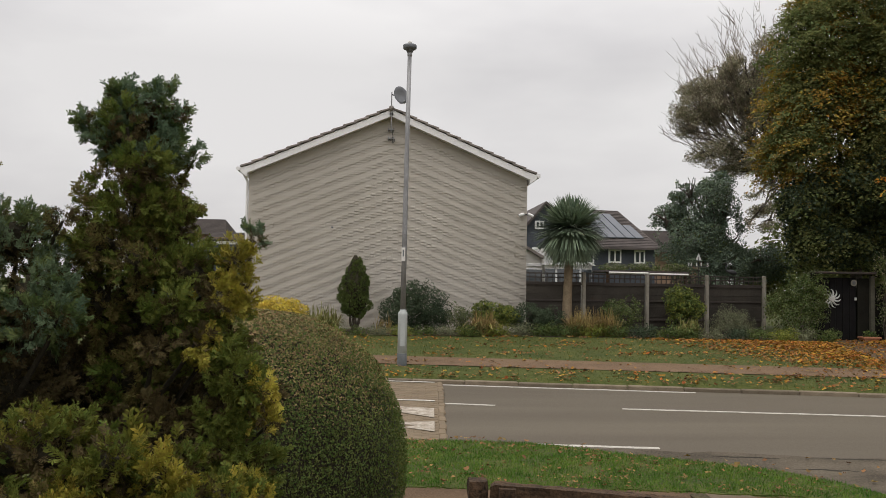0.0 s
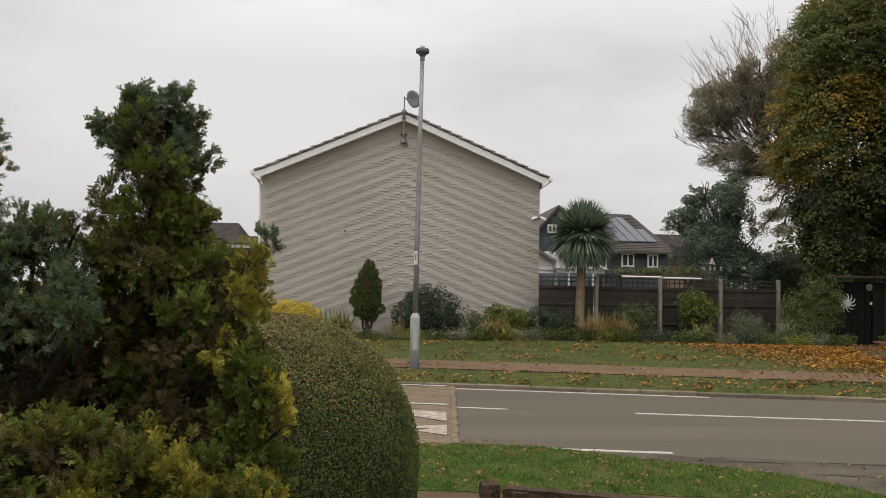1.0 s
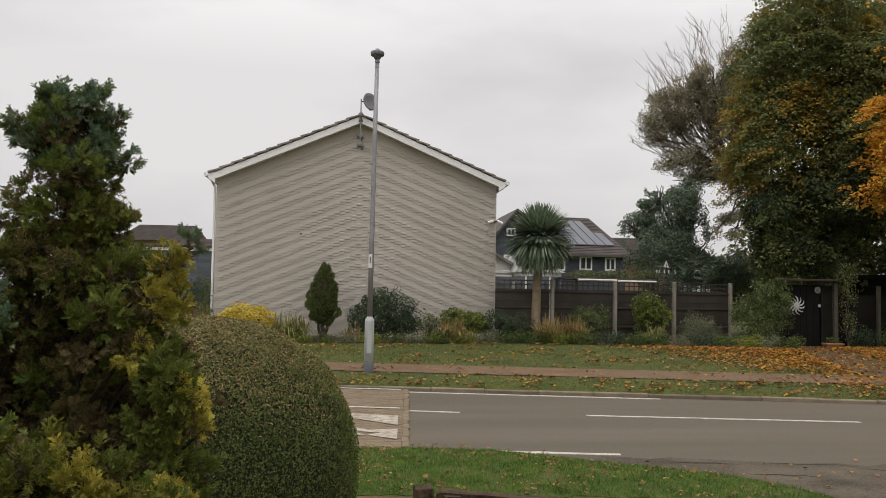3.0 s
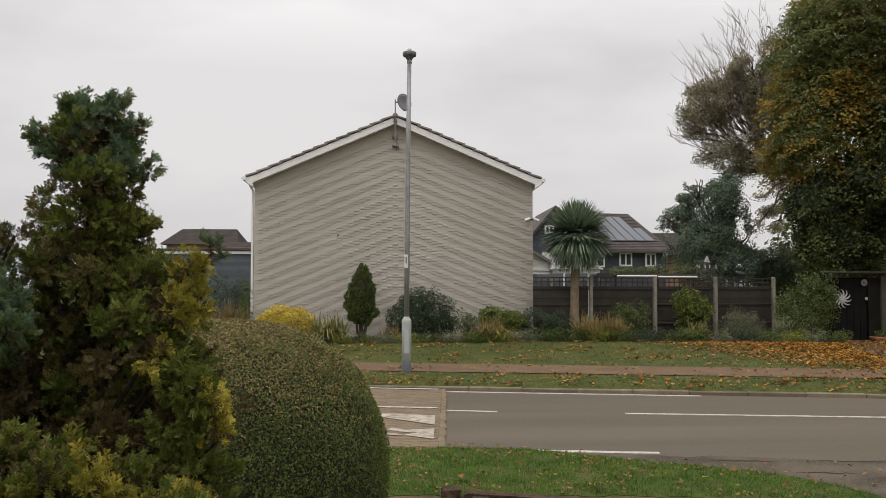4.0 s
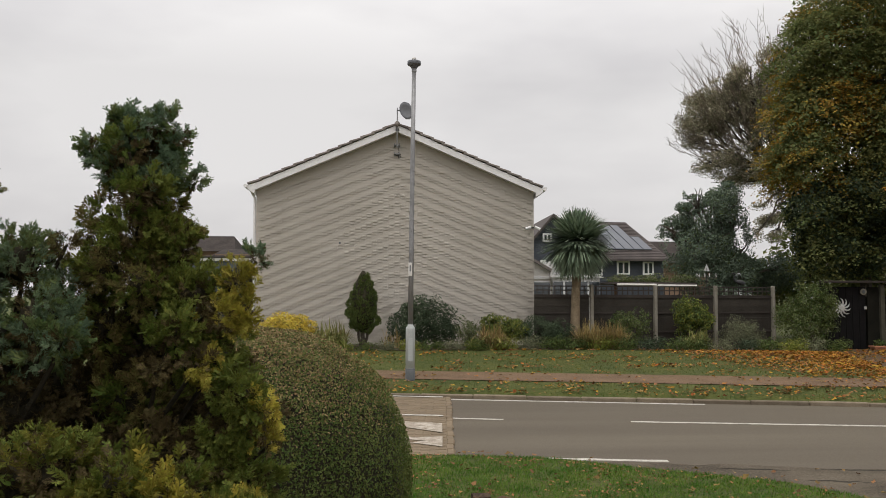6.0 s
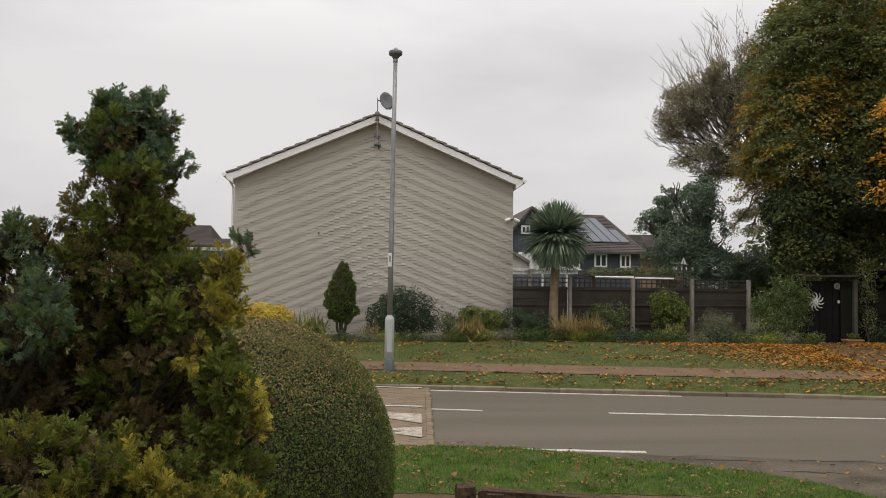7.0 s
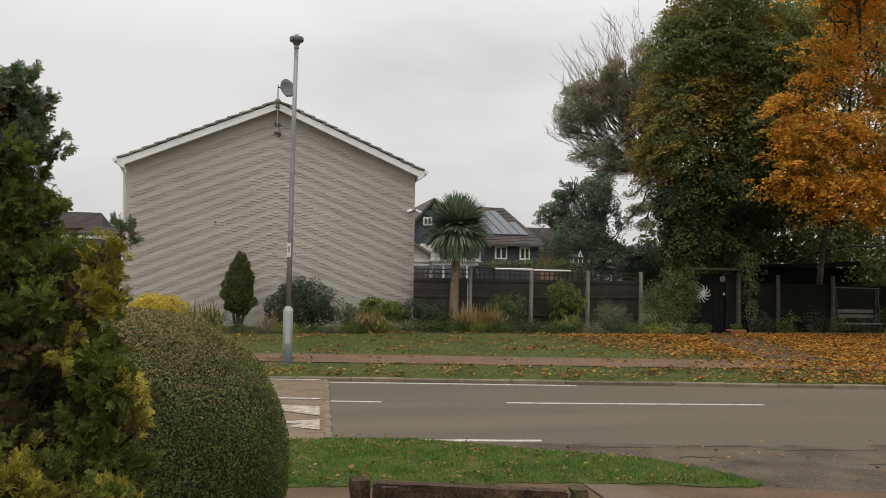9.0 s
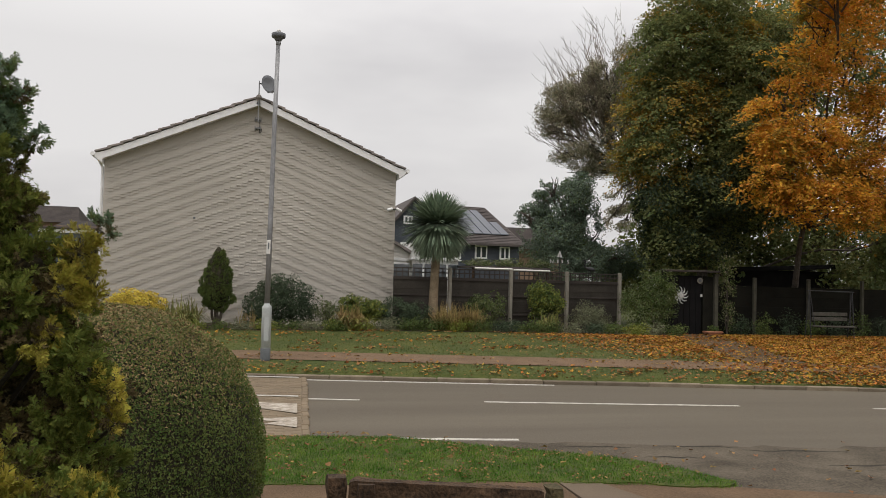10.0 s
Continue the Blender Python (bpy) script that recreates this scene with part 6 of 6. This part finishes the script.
VX, VY, VZ = 9.35, 24.5, 2.42
part("pole", tube([(VX, VY, 0.30), (VX, VY, VZ + 0.22)], 0.012, 5), M["blackm"], vane)
part("arm", tube([(VX - 0.28, VY, VZ - 0.06), (VX + 0.28, VY, VZ - 0.06)], 0.008, 5), M["blackm"], vane)
part("sail", prism([(VX - 0.09, VZ + 0.14), (VX + 0.09, VZ + 0.12), (VX + 0.0, VZ + 0.34)], VY - 0.006, VY + 0.006), M["silver"], vane, "pale sail-shaped pointer")
for text, dx in (("N", -0.27), ("S", 0.27)):
    cu = bpy.data.curves.new("letter", "FONT")
    cu.body, cu.size, cu.extrude, cu.align_x = text, 0.16, 0.006, "CENTER"
    lo = new("letter", bpy.data.meshes.new_from_object(bpy.data.objects.new("letter_tmp", cu)))
    lo.data.materials.append(M["silver"])
    lo.parent, lo.location, lo.rotation_euler = vane, (VX + dx, VY - 0.02, VZ - 0.06), (radians(90), 0, 0)
for dx in (-0.06, 0.08):
    part("letter_bar", box(VX + dx, VY, VZ, 0.03, 0.012, 0.11), M["silver"], vane)


bird = thing("bird_ornament", "dark metal long-necked garden ornament on the fence", "ornament", at=(9.71, 23.08, 2.02))
body = lathe([(0.01, -0.17), (0.045, -0.12), (0.07, -0.02), (0.05, 0.08), (0.01, 0.15)], 10)
part("body", joined(moved(body, Matrix.Translation((0.06, 0, 0.16)) @ Matrix.Rotation(radians(-78), 4, "Y")), tube([(-0.06, 0, 0.18), (-0.12, 0, 0.27), (-0.07, 0, 0.35), (-0.11, 0, 0.42), (-0.18, 0, 0.41)], [0.03, 0.02, 0.016, 0.02, 0.005], 7), tube([(0.02, 0, 0.12), (0.02, 0, -0.06)], 0.009, 5), tube([(0.08, 0, 0.12), (0.08, 0, -0.06)], 0.009, 5)), M["blackm"], bird)


# ---------------- grass and fallen leaves ----------------
def inside(x, y, poly):
    odd = False
    for (xa, ya), (xb, yb) in zip(poly, poly[1:] + poly[:1]):
        if (ya > y) != (yb > y) and x < (xb - xa) * (y - ya) / (yb - ya) + xa:
            odd = not odd
    return odd


def blades(name, pos, size, material, label, cat, lean=0.33):
    n = len(pos)
    nrm = rng.normal(size=(n, 3)) * lean + np.array([0, 0, 1.0])
    ob = part(name, scatter(name, BLADE, pos, nrm, rng.uniform(0.6, 1.25, n) * size, M[material]), None)
    return tagged(ob, label, cat, kind="stuff")


cand = np.stack([rng.uniform(-1.2, 4.4, 92000), rng.uniform(6.3, 9.1, 92000)], 1)
near = [(x, y, 0.032 if inside(x, y, VERGE) else 0.0) for x, y in cand if inside(x + rng.normal() * 0.035, y + rng.normal() * 0.035, VERGE)]
near = [p for p in near if noise.noise(Vector((p[0] * 4, p[1] * 4, 1.0))) > rng.uniform(-0.9, 0.1)]
for (xa, ya), (xb, yb) in zip(VERGE[1:-1], VERGE[2:]):
    for k in range(int(900 * math.hypot(xb - xa, yb - ya)) if xb > -2 else 0):
        f = rng.uniform()
        near.append((xa + (xb - xa) * f + rng.normal() * 0.022, ya + (yb - ya) * f + rng.normal() * 0.022, 0.012))
blades("verge_grass", np.array(near), 0.042, "blade", "green grass blades on the near verge", "grass", 0.6)
cand = np.stack([rng.uniform(-3.0, 13.5, 42000), rng.uniform(12.0, 21.3, 42000)], 1)
lawn = []
for x, y in cand:
    s = y - kerb_y(x)
    e = rng.uniform(-0.03, 0.07) + 0.06 * noise.noise(Vector((x * 2.0, 0.0, 4.0)))
    if (0.14 < s < 1.21 + e or 2.44 - e < s) and y < 20.46 + 2.5 * e:
        lawn.append((x, y, land(x, y) - 0.005))
blades("lawn_grass", np.array(lawn), 0.05, "lawnblade", "short lawn grass with fallen leaves", "grass")


def fallen(name, pts, size, label, material="fallen"):
    pts = np.array(pts)
    nrm = rng.normal(size=pts.shape) * 0.28 + np.array([0, 0, 1.0])
    ob = part(name, scatter(name, CURLED, pts, nrm, rng.uniform(0.6, 1.2, len(pts)) * size, M[material]), None)
    return tagged(ob, label, "fallen leaves", kind="stuff")


drift, brown = [], []
while len(drift) < 27000:
    x, y = rng.uniform(-2.5, 19), rng.uniform(11.3, 21.6)
    s = y - kerb_y(x)
    if s < 0.15 or (x < 11.4 and y > 20.5 + rng.uniform(-0.1, 0.1)):
        continue
    right = min(1.0, max(0.0, (x - 5.8 - 0.25 * (21 - y)) / 3.2))
    clump = noise.noise(Vector((x * 1.3, y * 1.6, 3.0))) * 0.5 + 0.5
    chance = 0.05 * clump + 0.30 * max(0.0, clump - 0.52) * 3 + right * (0.35 + 0.65 * clump)
    if 1.22 < s < 2.42:
        chance *= 0.35 + 0.35 * right
    if 0.15 < s < 1.2:
        chance += 0.16 * clump
    q = (21.8 - y) / 7.0
    if 11.55 - 1.98 * q < x < 12.95 - 2.0 * q and s > 2.3:
        chance *= 0.14
    if rng.uniform() < chance:
        (drift if rng.uniform() < 0.25 + 0.6 * right else brown).append((x, y, land(x, y) + 0.03))
fallen("leaf_litter", drift, 0.078, "drift of orange and brown fallen maple leaves on the lawn")
fallen("leaf_litter", brown, 0.066, "scattered dull brown fallen leaves on the lawn", "fallenbrown")
nearl = [(x, y, 0.085) for x, y in zip(rng.uniform(0.2, 4.0, 95), rng.uniform(6.45, 8.9, 95)) if inside(x, y, VERGE)]
nearl += [(x, y, 0.022) for x, y in zip(rng.uniform(3.6, 9.5, 75), rng.uniform(5.6, 8.4, 75)) if not inside(x, y, VERGE)]
nearl += [(x, y, 0.045) for x, y in zip(rng.uniform(0.2, 2.6, 14), rng.uniform(5.6, 6.9, 14))]
nearl += [(0.72 + 0.05 * k, 9.02 + 0.03 * (k % 3), 0.05) for k in range(8)]
crumbs = [(x, y, 0.065) for x, y in zip(rng.uniform(0.0, 4.0, 1900), rng.uniform(6.45, 8.9, 1900)) if inside(x, y, VERGE) and noise.noise(Vector((x * 2.2, y * 2.2, 7.0))) > rng.uniform(-0.25, 0.35)]
fallen("leaf_litter", crumbs, 0.032, "small brown leaf fragments among the verge grass", "fallenbrown")
fallen("leaf_litter", nearl, 0.055, "scattered brown and orange leaves by the road", "fallenbrown")
